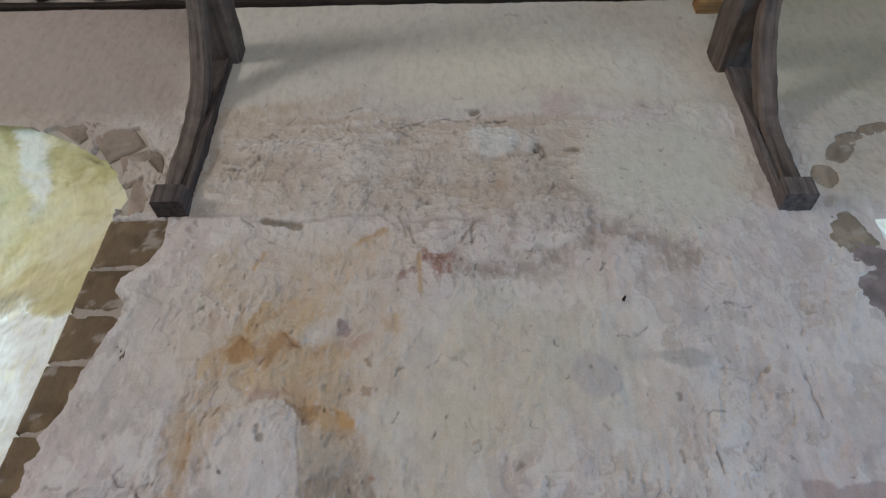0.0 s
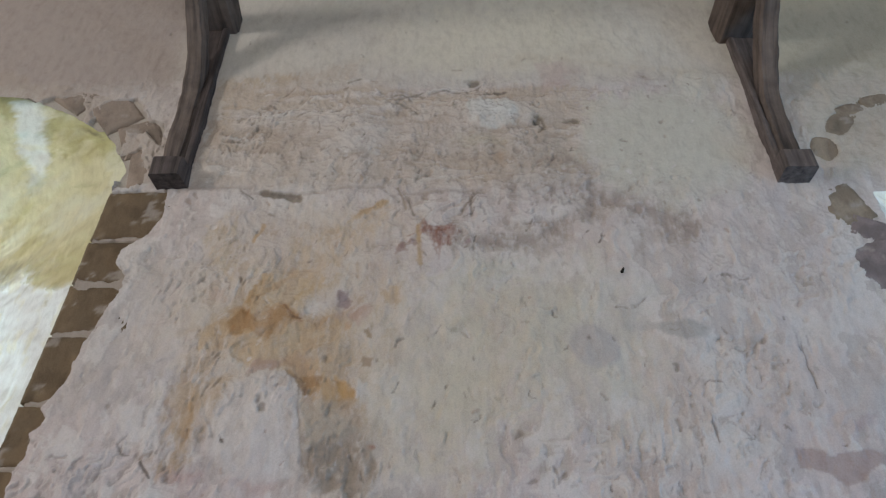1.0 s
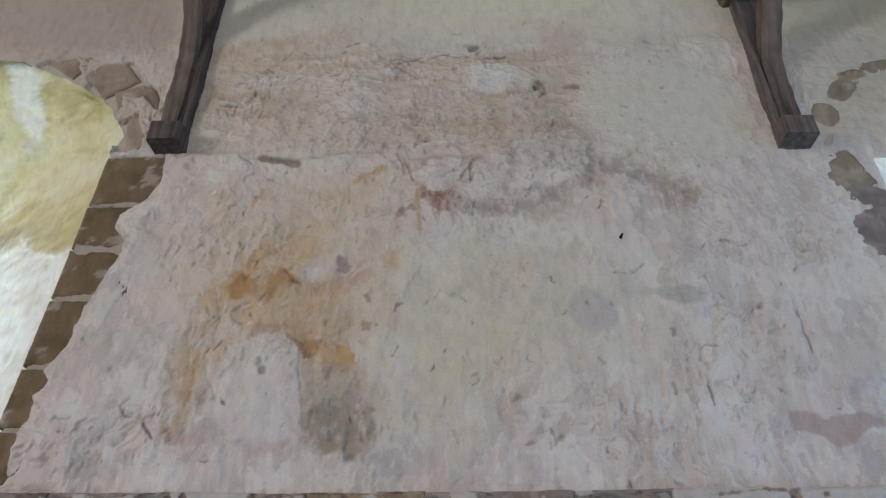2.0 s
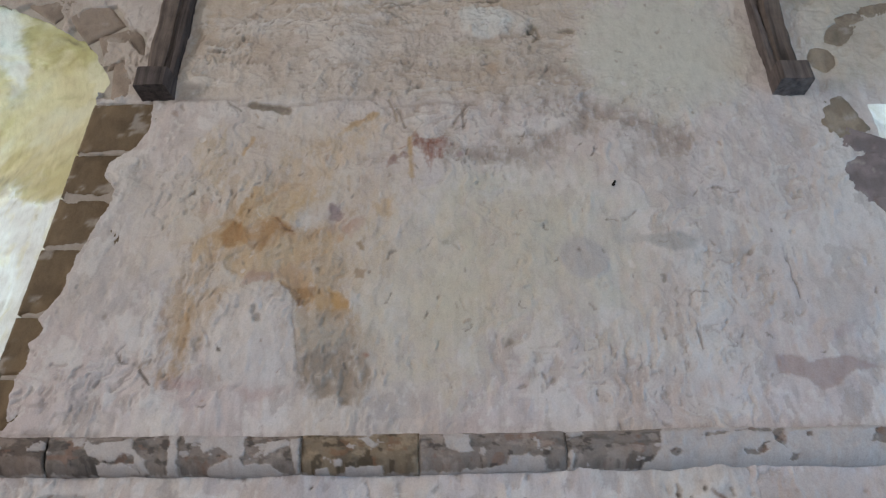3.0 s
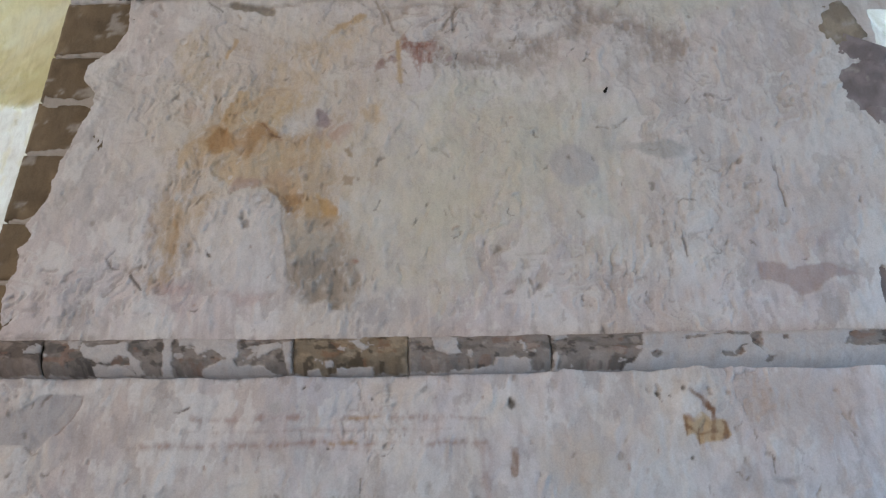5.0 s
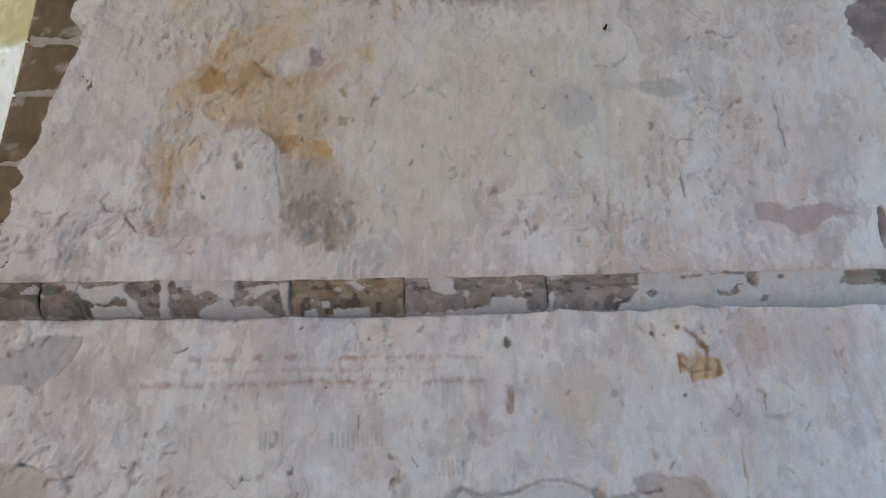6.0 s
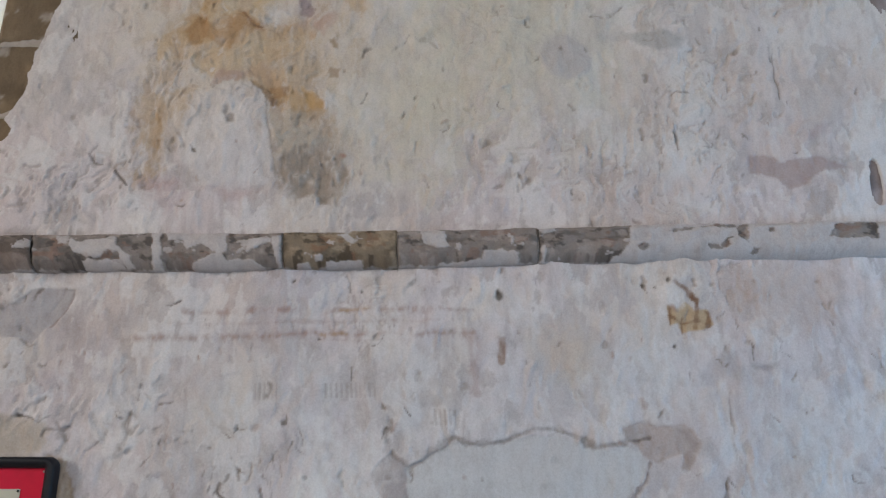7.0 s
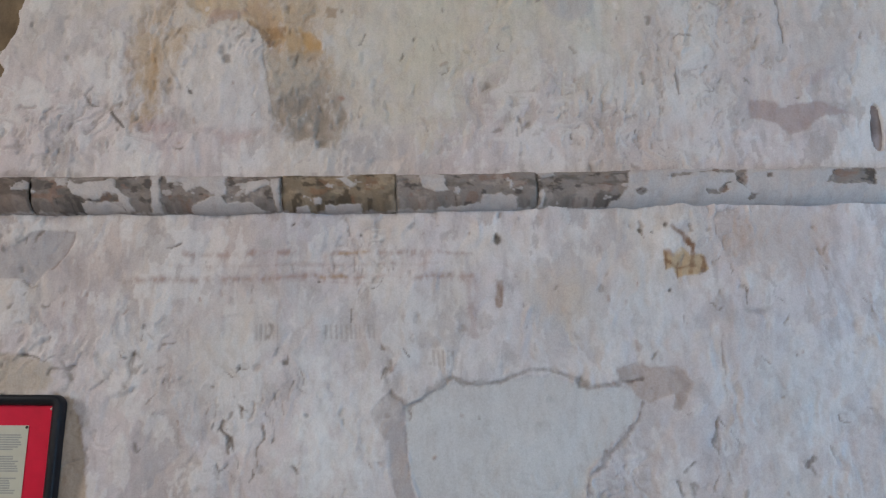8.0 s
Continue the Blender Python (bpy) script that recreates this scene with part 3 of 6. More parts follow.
# pale filled patch with scorched ochre border and grey scar beside it
W.stroke(-0.98, 2.93, -1.07, 2.45, 0.06, (0.42, 0.30, 0.20), 0.8, 0.9, 0.5, 0, 1.2)
W.stroke(-1.00, 2.72, -1.02, 2.50, 0.022, OCHRE, 0.4, 0.9, 0.5, 0, 1.2)
W.stain(-0.98, 2.42, 0.09, 0.05, (0.45, 0.31, 0.295), 0.5, 0.9, 0.4)
W.stain(-0.72, 2.39, 0.16, 0.035, (0.45, 0.33, 0.31), 0.45, 0.9, 0.4, turn=-10)
W.stain(-0.465, 2.52, 0.135, 0.17, (0.30, 0.245, 0.205), 0.92, 0.4, 0.45, depth=0.004, patchy=1.0)
W.stroke(-0.60, 2.82, -0.42, 2.69, 0.05, (0.35, 0.215, 0.10), 0.85, 0.6, 0.5, 0.002, 0.9)
W.stroke(-0.61, 2.83, -0.56, 2.74, 0.028, (0.22, 0.13, 0.07), 0.85, 0.5, 0.5, 0.005)
W.stroke(-0.46, 2.74, -0.36, 2.66, 0.035, OCHRE, 0.45, 0.8, 0.5, 0, 1.0)
W.stain(-0.755, 2.725, 0.022, 0.022, (0.27, 0.23, 0.20), 0.9, 0.5, 0.2, depth=0.012)
W.field(soft(0.2 - np.hypot((X + 0.46) * 1.25, Z - 2.53), 0, 0.06) * soft(fbm(X, Z, 42, 15, 4, 70), 0.0, 0.6), (0.21, 0.165, 0.135), 0.6, depth=0.003)
W.stain(-0.325, 2.515, 0.022, 0.014, RUST, 0.8, 0.5, 0.4)
W.stroke(-1.15, 2.47, -1.09, 2.41, 0.007, DARK, 0.8, 0.6, 0.4, 0.004)
W.stroke(-1.16, 2.48, -1.11, 2.50, 0.010, UMBER, 0.5, 0.8, 0.4, 0.004)

# round repairs and pink loss to the east
W.stain(0.51, 2.93, 0.115, 0.105, (0.455, 0.415, 0.40), 0.85, 0.2, 0.12, depth=-0.002)
W.stain(0.88, 3.00, 0.13, 0.055, (0.40, 0.37, 0.35), 0.85, 0.3, 0.2, turn=-6)
W.stain(0.75, 3.02, 0.10, 0.035, (0.46, 0.43, 0.41), 0.6, 0.5, 0.3)
W.stain(1.46, 2.60, 0.05, 0.03, (0.44, 0.36, 0.36), 0.55, 0.7, 0.5, turn=40, patchy=1.0)
W.stain(1.46, 2.42, 0.06, 0.03, PALE, 0.6, 0.6, 0.4)
for x0, z0, x1, z1 in ((1.305, 2.96, 1.325, 2.80), (0.845, 2.47, 0.855, 2.41), (0.02, 2.78, 0.05, 2.70), (0.34, 2.45, 0.37, 2.42), (1.0, 3.20, 1.05, 3.24), (1.09, 3.215, 1.18, 3.245), (0.66, 3.115, 0.73, 3.13), (-0.03, 3.02, 0.02, 2.97), (0.24, 3.00, 0.28, 3.01), (0.90, 2.63, 0.92, 2.52), (1.17, 2.60, 1.19, 2.56)):
    W.stroke(x0, z0, x1, z1, 0.006, (0.19, 0.15, 0.13), 0.7, 0.9, 1.1, 0.005, 0.8, 1.2)
W.stain(-0.02, 2.95, 0.10, 0.05, PINK, 0.35, 0.9, 0.5, patchy=1.2)

# fresher whitewash low on the wall
W.stain(-0.62, 1.62, 0.75, 0.45, (0.60, 0.58, 0.575), 0.5, 0.9, 0.5, patchy=0.8)
W.stain(-0.33, 1.30, 0.17, 0.26, (0.66, 0.65, 0.645), 0.75, 0.6, 0.5, patchy=0.8)
W.stain(0.75, 1.70, 0.50, 0.16, (0.59, 0.585, 0.585), 0.5, 0.9, 0.5, patchy=0.6)
W.stain(1.25, 1.45, 0.35, 0.25, (0.58, 0.58, 0.585), 0.45, 0.9, 0.5, patchy=0.6)

# below the string course: ruled masonry lines, a scrap of figure, losses and repairs
W.stain(-1.31, 2.02, 0.13, 0.08, PALE, 0.6, 0.5, 0.4)
W.stroke(-1.27, 2.04, -1.34, 1.93, 0.007, UMBER, 0.6, 0.7, 0.4, 0.003)
LINE = (0.33, 0.215, 0.185)
for x0, z0, x1, z1, w, a in ((-0.86, 1.95, -0.48, 1.95, 0.012, 0.55), (-0.36, 1.945, 0.14, 1.945, 0.013, 0.65), (-1.05, 1.865, 0.14, 1.86, 0.013, 0.65), (-0.95, 1.91, 0.02, 1.905, 0.007, 0.30), (-0.40, 1.845, -0.10, 1.842, 0.007, 0.35), (-0.62, 1.952, -0.50, 1.952, 0.012, 0.5)):
    W.stroke(x0, z0, x1, z1, w * 1.35, LINE, min(1, a * 1.2), 1.1, 0.8, 0, 1.1, 0.3)
for k, xx in enumerate((-0.93, -0.83, -0.68, -0.54, -0.36, -0.27, -0.14, -0.03, 0.07)):
    W.stroke(xx, 1.945 if k % 2 else 1.91, xx + 0.003, 1.862, 0.014, LINE, 0.42, 1.1, 0.8, 0, 1.6, 0.3)
W.stroke(-0.32, 1.947, -0.22, 1.951, 0.013, OCHRE, 0.7, 0.8, 0.4, 0, 0.9, 0.2)
W.stroke(-0.38, 1.862, -0.30, 1.866, 0.012, OCHRE, 0.6, 0.8, 0.4, 0, 0.9, 0.2)
W.stroke(-0.70, 1.99, -0.72, 1.93, 0.020, LINE, 0.35, 0.9, 0.5, 0, 1.2)
W.stain(-0.58, 1.985, 0.035, 0.04, (0.44, 0.40, 0.385), 0.7, 0.6, 0.3)
W.stroke(0.232, 1.845, 0.222, 1.755, 0.015, (0.27, 0.17, 0.125), 0.85, 0.6, 0.4, 0.002, 0.6)
W.stroke(0.15, 1.84, 0.13, 1.67, 0.024, PINK, 0.55, 0.9, 0.5, 0, 1.2)
for k in range(22):
    x0 = (-0.60 + 0.014 * k) if k < 6 else (-0.36 + 0.016 * (k - 6)) if k < 17 else (0.0 + 0.017 * (k - 17))
    z0 = 1.70 if k < 17 else 1.605
    W.stroke(x0, z0, x0 + 0.003, z0 - 0.045, 0.0055, (0.33, 0.28, 0.25), 0.6, 0.8, 0.4, 0.003, 0.5, 0.2)
W.stain(0.80, 1.98, 0.05, 0.05, PALE, 0.6, 0.6, 0.4)
for x0, z0, r in ((0.745, 2.012, 0.012), (0.79, 2.005, 0.007), (0.83, 2.035, 0.010), (0.83, 1.80, 0.014), (0.235, 2.015, 0.012), (0.24, 2.0, 0.016), (-0.37, 1.83, 0.006), (1.12, 2.03, 0.008), (1.37, 2.02, 0.008), (-1.26, 1.27, 0.012), (-0.40, 1.40, 0.010), (-0.24, 2.02, 0.010), (-0.50, 2.05, 0.007)):
    W.stain(x0, z0, r, r, DARK, 0.85, 0.6, 0.4, depth=0.005)
W.stain(1.20, 2.00, 0.22, 0.12, (0.49, 0.42, 0.385), 0.55, 0.8, 0.4)
W.stain(0.48, 1.77, 0.06, 0.12, (0.52, 0.44, 0.36), 0.45, 0.8, 0.4)
W.stain(1.01, 1.72, 0.07, 0.06, GREY, 0.45, 0.6, 0.4)
W.stain(1.13, 1.735, 0.05, 0.02, GREY, 0.7, 0.6, 0.4, turn=-25, depth=0.004)

# the large smooth repair, sunk behind torn edges
REPAIR = ((-0.099, 1.434), (-0.032, 1.467), (0.064, 1.506), (0.159, 1.494), (0.236, 1.51), (0.333, 1.527), (0.409, 1.52), (0.466, 1.501), (0.561, 1.475), (0.639, 1.485), (0.686, 1.469), (0.712, 1.422), (0.669, 1.358), (0.589, 1.286), (0.519, 1.215), (0.495, 1.122), (0.479, 0.985), (-0.045, 0.995), (-0.057, 1.132), (-0.081, 1.224))
repair = soft(poly_distance(X + 0.2 * W.wx, Z + 0.2 * W.wz, REPAIR) + 0.006 * W.rag, 0, 0.008)
W.field(repair, (0.535, 0.53, 0.535), 0.85, depth=0.007)
W.depth -= repair * 0.6 * (W.depth - 0.007)
W.field(repair * soft(fbm(X, Z, 3, 3, 4, 92), 0.0, 0.6), (0.50, 0.47, 0.465), 0.5)
W.patch(((-0.212, 1.417), (-0.165, 1.463), (-0.146, 1.481), (-0.104, 1.462), (-0.097, 1.425), (-0.088, 1.351), (-0.077, 1.224), (-0.054, 1.132), (-0.045, 0.995), (-0.118, 0.997), (-0.127, 1.133), (-0.146, 1.226), (-0.15, 1.316), (-0.193, 1.371)), (0.405, 0.36, 0.355), 0.92, 0.006, 0.008, 0.004)
W.patch(((0.633, 1.542), (0.682, 1.56), (0.74, 1.548), (0.818, 1.553), (0.855, 1.533), (0.881, 1.486), (0.858, 1.439), (0.835, 1.393), (0.806, 1.397), (0.81, 1.445), (0.731, 1.422), (0.694, 1.447), (0.677, 1.485), (0.64, 1.496)), (0.43, 0.365, 0.345), 0.92, 0.006, 0.008, 0.004)
W.patch(((0.807, 1.534), (0.851, 1.533), (0.875, 1.482), (0.852, 1.441), (0.833, 1.396), (0.808, 1.4), (0.818, 1.449), (0.841, 1.479)), (0.345, 0.285, 0.265), 0.8, 0.015, 0.012)
W.patch(((0.634, 1.536), (0.666, 1.549), (0.678, 1.492), (0.64, 1.496)), (0.37, 0.315, 0.295), 0.7, 0.012, 0.01)
W.crack(((-0.165, 1.538), (-0.142, 1.481), (-0.089, 1.451), (-0.032, 1.476), (0.064, 1.516), (0.159, 1.499), (0.236, 1.517), (0.333, 1.538), (0.4, 1.532), (0.448, 1.516), (0.543, 1.49), (0.639, 1.495)), 0.012, (0.285, 0.25, 0.235), 0.9, 0.9, 0.006, 0.4, 0.8)
W.crack(((0.715, 1.417), (0.681, 1.367), (0.644, 1.318), (0.592, 1.286), (0.548, 1.241), (0.52, 1.206), (0.501, 1.122)), 0.011, (0.25, 0.21, 0.20), 0.85, 1.0, 0.008, 0.4, 0.9)
W.crack(((-0.086, 1.351), (-0.082, 1.278), (-0.075, 1.215)), 0.006, (0.30, 0.26, 0.25), 0.7)
for spot in (((0.365, 1.47),), ((0.331, 1.378),)):
    W.stain(*spot[0], 0.020, 0.024, (0.40, 0.39, 0.395), 0.6, 0.5, 0.6, depth=0.003)
for x0, z0, x1, z1, w in ((0.99, 1.65, 0.98, 1.40, 0.012), (0.96, 1.37, 0.925, 1.24, 0.013), (0.99, 1.32, 1.03, 1.23, 0.011), (1.22, 1.25, 1.25, 1.21, 0.018), (0.85, 1.17, 0.86, 1.10, 0.015), (-0.66, 1.42, -0.65, 1.27, 0.011), (-0.50, 1.50, -0.55, 1.40, 0.010), (-0.45, 1.58, -0.44, 1.50, 0.009), (-0.53, 1.37, -0.51, 1.33, 0.012), (-1.00, 1.60, -1.03, 1.50, 0.012), (-1.40, 1.62, -1.32, 1.60, 0.009), (-1.32, 1.60, -1.25, 1.615, 0.009), (-1.26, 1.61, -1.22, 1.53, 0.010), (-0.16, 1.57, -0.14, 1.48, 0.010), (-1.02, 1.37, -1.05, 1.33, 0.011), (1.35, 1.20, 1.33, 1.30, 0.010)):
    W.stroke(x0, z0, x1, z1, w * 0.6, (0.22, 0.185, 0.17), 0.65, 0.7, 1.0, 0.003, 1.0, 1.2)
W.stain(-1.45, 1.52, 0.20, 0.09, (0.45, 0.385, 0.32), 0.7, 0.4, 0.3, depth=0.004)

# torn and worn outlines of the paint remains
W.patch(((-1.081, 3.434), (-0.699, 3.707), (-0.202, 3.674), (-0.124, 3.287), (-0.302, 3.017), (-0.291, 2.694), (-0.576, 2.767), (-0.881, 2.781), (-1.097, 2.918)), (0.53, 0.43, 0.345), 0.42, 0.14, 0.08, 0, 0.5, 1.0)
W.patch(((-0.834, 2.942), (-0.776, 3.019), (-0.417, 3.044), (-0.328, 3.101), (-0.4, 2.94), (-0.467, 2.755), (-0.599, 2.787), (-0.694, 2.866), (-0.822, 2.837), (-0.874, 2.905)), (0.49, 0.38, 0.27), 0.55, 0.05, 0.04, 0, 0.5, 0.8)
W.patch(((-1.078, 2.938), (-1.021, 3.007), (-0.886, 3.099), (-0.857, 3.185), (-0.819, 3.256), (-0.782, 3.262), (-0.818, 3.12), (-0.848, 3.059), (-0.831, 2.994), (-0.871, 2.968), (-0.929, 2.984), (-1.016, 2.969)), (0.44, 0.29, 0.15), 0.6, 0.016, 0.022, 0, 0.4)
W.patch(((-0.93, 3.03), (-0.885, 3.088), (-0.845, 3.077), (-0.852, 3.02), (-0.87, 2.978), (-0.915, 2.986)), (0.32, 0.175, 0.075), 0.75, 0.012, 0.016)
W.patch(((-0.779, 3.009), (-0.748, 3.082), (-0.717, 3.114), (-0.67, 3.098), (-0.644, 3.058), (-0.683, 3.042), (-0.721, 2.962), (-0.771, 2.973)), (0.37, 0.21, 0.10), 0.62, 0.014, 0.020, 0, 0.5)
W.crack(((-0.721, 3.103), (-0.677, 3.071), (-0.639, 3.053)), 0.008, RUST, 0.7, 0.6, 0.0)
W.crack(((-0.859, 3.12), (-0.84, 3.19), (-0.814, 3.251)), 0.014, (0.42, 0.26, 0.12), 0.6, 0.6, 0.0)
W.patch(((-0.698, 3.103), (-0.654, 3.178), (-0.593, 3.289), (-0.56, 3.25), (-0.606, 3.151), (-0.645, 3.071)), (0.48, 0.34, 0.19), 0.5, 0.02, 0.022, 0, 0.5)
W.patch(((-0.608, 3.178), (-0.518, 3.211), (-0.442, 3.172), (-0.483, 3.097), (-0.603, 3.111), (-0.651, 3.138)), (0.60, 0.555, 0.54), 0.5, 0.03, 0.035, 0, 0.6, 0.8)
W.patch(((-0.504, 3.178), (-0.47, 3.189), (-0.44, 3.134), (-0.456, 3.102), (-0.485, 3.118)), (0.27, 0.19, 0.19), 0.7, 0.012, 0.02)
W.patch(((-0.445, 3.07), (-0.363, 3.118), (-0.346, 3.08), (-0.404, 3.023)), (0.42, 0.29, 0.27), 0.6, 0.02, 0.02)
W.patch(((-0.344, 3.199), (-0.281, 3.188), (-0.256, 3.117), (-0.329, 3.128)), (0.47, 0.33, 0.21), 0.45, 0.02, 0.03, 0, 0.6)
W.patch(((-0.695, 2.879), (-0.608, 2.891), (-0.535, 2.804), (-0.588, 2.78), (-0.669, 2.836), (-0.756, 2.827)), (0.40, 0.27, 0.21), 0.6, 0.02, 0.02, 0, 0.6)
W.patch(((-1.105, 2.758), (-1.055, 2.787), (-0.956, 2.774), (-0.885, 2.774), (-0.903, 2.651), (-0.936, 2.582), (-0.985, 2.481), (-1.024, 2.444), (-1.058, 2.583), (-1.106, 2.629)), (0.455, 0.345, 0.255), 0.6, 0.03, 0.03, 0, 0.6)
W.crack(((-1.003, 2.722), (-1.008, 2.64), (-1.014, 2.537), (-1.027, 2.46)), 0.022, (0.41, 0.275, 0.17), 0.5, 0.8, 0.0, 0.8)
W.patch(((-0.998, 2.405), (-0.921, 2.437), (-0.886, 2.362), (-0.937, 2.295), (-0.998, 2.337)), (0.46, 0.33, 0.315), 0.45, 0.03, 0.03, 0, 0.6)
W.patch(((-0.774, 2.415), (-0.652, 2.425), (-0.626, 2.36), (-0.725, 2.34)), (0.45, 0.335, 0.315), 0.4, 0.03, 0.03, 0, 0.6)
W.patch(((-0.577, 2.784), (-0.485, 2.767), (-0.394, 2.695), (-0.347, 2.596), (-0.394, 2.597), (-0.481, 2.644), (-0.549, 2.691)), (0.45, 0.30, 0.165), 0.62, 0.02, 0.025, 0, 0.5)
W.patch(((-0.603, 2.696), (-0.483, 2.672), (-0.372, 2.59), (-0.474, 2.534), (-0.557, 2.523)), (0.47, 0.395, 0.32), 0.7, 0.02, 0.02)
W.patch(((-0.568, 2.508), (-0.516, 2.534), (-0.476, 2.556), (-0.393, 2.583), (-0.344, 2.533), (-0.3, 2.466), (-0.302, 2.4), (-0.34, 2.333), (-0.422, 2.359), (-0.495, 2.376), (-0.54, 2.435)), (0.335, 0.275, 0.235), 0.8, 0.014, 0.022, 0.003, 0.7)
W.patch(((-0.868, 2.764), (-0.753, 2.8), (-0.651, 2.829), (-0.607, 2.743), (-0.588, 2.649), (-0.573, 2.534), (-0.56, 2.435), (-0.63, 2.403), (-0.732, 2.399), (-0.853, 2.422), (-0.913, 2.537), (-0.903, 2.651)), (0.61, 0.565, 0.555), 0.7, 0.022, 0.022, -0.003, 0.3)
W.patch(((-0.682, 2.831), (-0.646, 2.819), (-0.571, 2.763), (-0.581, 2.715), (-0.604, 2.743), (-0.631, 2.777)), (0.22, 0.13, 0.075), 0.85, 0.008, 0.010, 0.004)
W.crack(((-0.605, 2.748), (-0.586, 2.649), (-0.568, 2.523), (-0.546, 2.435)), 0.007, (0.31, 0.25, 0.215), 0.7)
W.stain(*((-0.735, 2.69),)[0], 0.020, 0.022, (0.30, 0.255, 0.23), 0.85, 0.5, 0.4, depth=0.008)
W.crack(((-1.26, 2.528), (-1.238, 2.545), (-1.219, 2.557)), 0.006, DARK, 0.6)
W.crack(((-1.26, 2.528), (-1.236, 2.501), (-1.208, 2.494)), 0.007, DARK, 0.75)
W.patch(((0.296, 3.459), (0.429, 3.464), (0.477, 3.385), (0.373, 3.328), (0.279, 3.357)), (0.375, 0.31, 0.27), 0.6, 0.03, 0.04, 0.002, 0.7)
W.patch(((0.559, 3.625), (0.645, 3.697), (0.772, 3.671), (0.782, 3.541), (0.676, 3.511), (0.533, 3.542)), (0.38, 0.315, 0.275), 0.55, 0.03, 0.04, 0.002, 0.7)
W.patch(((0.8, 3.696), (0.891, 3.664), (0.95, 3.516), (1.044, 3.486), (0.977, 3.363), (0.884, 3.421), (0.754, 3.335), (0.8, 3.487)), (0.385, 0.32, 0.285), 0.5, 0.03, 0.04, 0.002, 0.8)
W.patch(((1.172, 2.512), (1.26, 2.504), (1.29, 2.477), (1.439, 2.503), (1.496, 2.476), (1.558, 2.453), (1.426, 2.432), (1.374, 2.389), (1.304, 2.372), (1.265, 2.42), (1.172, 2.434)), (0.385, 0.30, 0.285), 0.85, 0.010, 0.012, 0.003)
W.patch(((1.41, 2.578), (1.47, 2.631), (1.528, 2.64), (1.483, 2.599)), (0.43, 0.35, 0.345), 0.6, 0.016, 0.02)
W.crack(((1.324, 2.931), (1.322, 2.855), (1.324, 2.737)), 0.005, (0.19, 0.15, 0.135), 0.8)
for tick in (((0.783, 2.617), (0.79, 2.576)), ((0.837, 2.485), (0.845, 2.425)), ((1.016, 2.574), (1.031, 2.537)), ((0.114, 2.715), (0.139, 2.691)), ((0.229, 2.392), (0.258, 2.405)), ((0.346, 2.396), (0.376, 2.428)), ((0.509, 2.713), (0.528, 2.689)), ((0.668, 2.515), (0.678, 2.459)), ((0.168, 2.598), (0.181, 2.529))):
    W.crack(tick, 0.007, (0.22, 0.18, 0.16), 0.75, 0.8, 0.006, 0.3)
W.patch(((-1.544, 1.958), (-1.487, 1.968), (-1.378, 2.036), (-1.302, 2.048), (-1.239, 2.031), (-1.265, 1.955), (-1.31, 1.916), (-1.371, 1.854), (-1.421, 1.878), (-1.535, 1.876)), (0.405, 0.365, 0.36), 0.92, 0.006, 0.008, 0.004)
W.crack(((-1.242, 2.027), (-1.267, 1.959), (-1.31, 1.916)), 0.006, (0.26, 0.19, 0.17), 0.75)
W.crack(((-1.417, 1.882), (-1.39, 1.855), (-1.366, 1.858)), 0.005, (0.24, 0.20, 0.18), 0.75)
W.patch(((-1.528, 1.635), (-1.376, 1.61), (-1.277, 1.59), (-1.266, 1.553), (-1.292, 1.505), (-1.347, 1.494), (-1.513, 1.497)), (0.455, 0.385, 0.325), 0.75, 0.012, 0.012, 0.003)
W.crack(((-1.388, 1.614), (-1.338, 1.606), (-1.296, 1.588), (-1.271, 1.609)), 0.006, DARK, 0.75)
W.crack(((-1.284, 1.542), (-1.275, 1.562), (-1.223, 1.563), (-1.209, 1.574)), 0.006, (0.16, 0.13, 0.115), 0.7)
W.crack(((-1.021, 1.572), (-1.017, 1.598), (-0.995, 1.609), (-0.977, 1.59)), 0.006, (0.32, 0.275, 0.25), 0.6)
W.crack(((-1.016, 1.557), (-0.993, 1.543), (-0.972, 1.563)), 0.006, (0.32, 0.275, 0.25), 0.6)
for run in (((0.953, 1.357), (0.943, 1.326), (0.922, 1.262), (0.931, 1.229)), ((0.956, 1.35), (0.974, 1.328)), ((1.225, 1.228), (1.242, 1.246), (1.255, 1.257)), ((0.809, 1.174), (0.813, 1.134)), ((0.834, 1.206), (0.86, 1.22)), ((-0.282, 1.759), (-0.277, 1.71)), ((-0.675, 1.393), (-0.665, 1.351), (-0.674, 1.297)), ((-0.654, 1.342), (-0.656, 1.306)), ((-0.527, 1.468), (-0.514, 1.398)), ((-0.471, 1.486), (-0.465, 1.527)), ((-0.495, 1.44), (-0.488, 1.403)), ((-0.984, 1.296), (-0.979, 1.271))):
    W.crack(run, 0.0075, (0.18, 0.15, 0.135), 0.8, 1.0, 0.004, 0.6, 0.9)
W.patch(((0.12, 1.846), (0.144, 1.846), (0.147, 1.657), (0.124, 1.667)), (0.43, 0.345, 0.33), 0.6, 0.012, 0.014, 0, 0.8)
W.patch(((-0.413, 1.579), (-0.222, 1.538), (-0.146, 1.463), (-0.187, 1.353), (-0.146, 1.133), (-0.385, 1.137), (-0.464, 1.357)), (0.68, 0.655, 0.655), 0.6, 0.06, 0.06, -0.001, 0.5)
W.patch(((0.238, 1.57), (0.634, 1.565), (0.621, 1.512), (0.449, 1.539), (0.334, 1.559), (0.237, 1.547)), (0.66, 0.625, 0.62), 0.5, 0.03, 0.03)
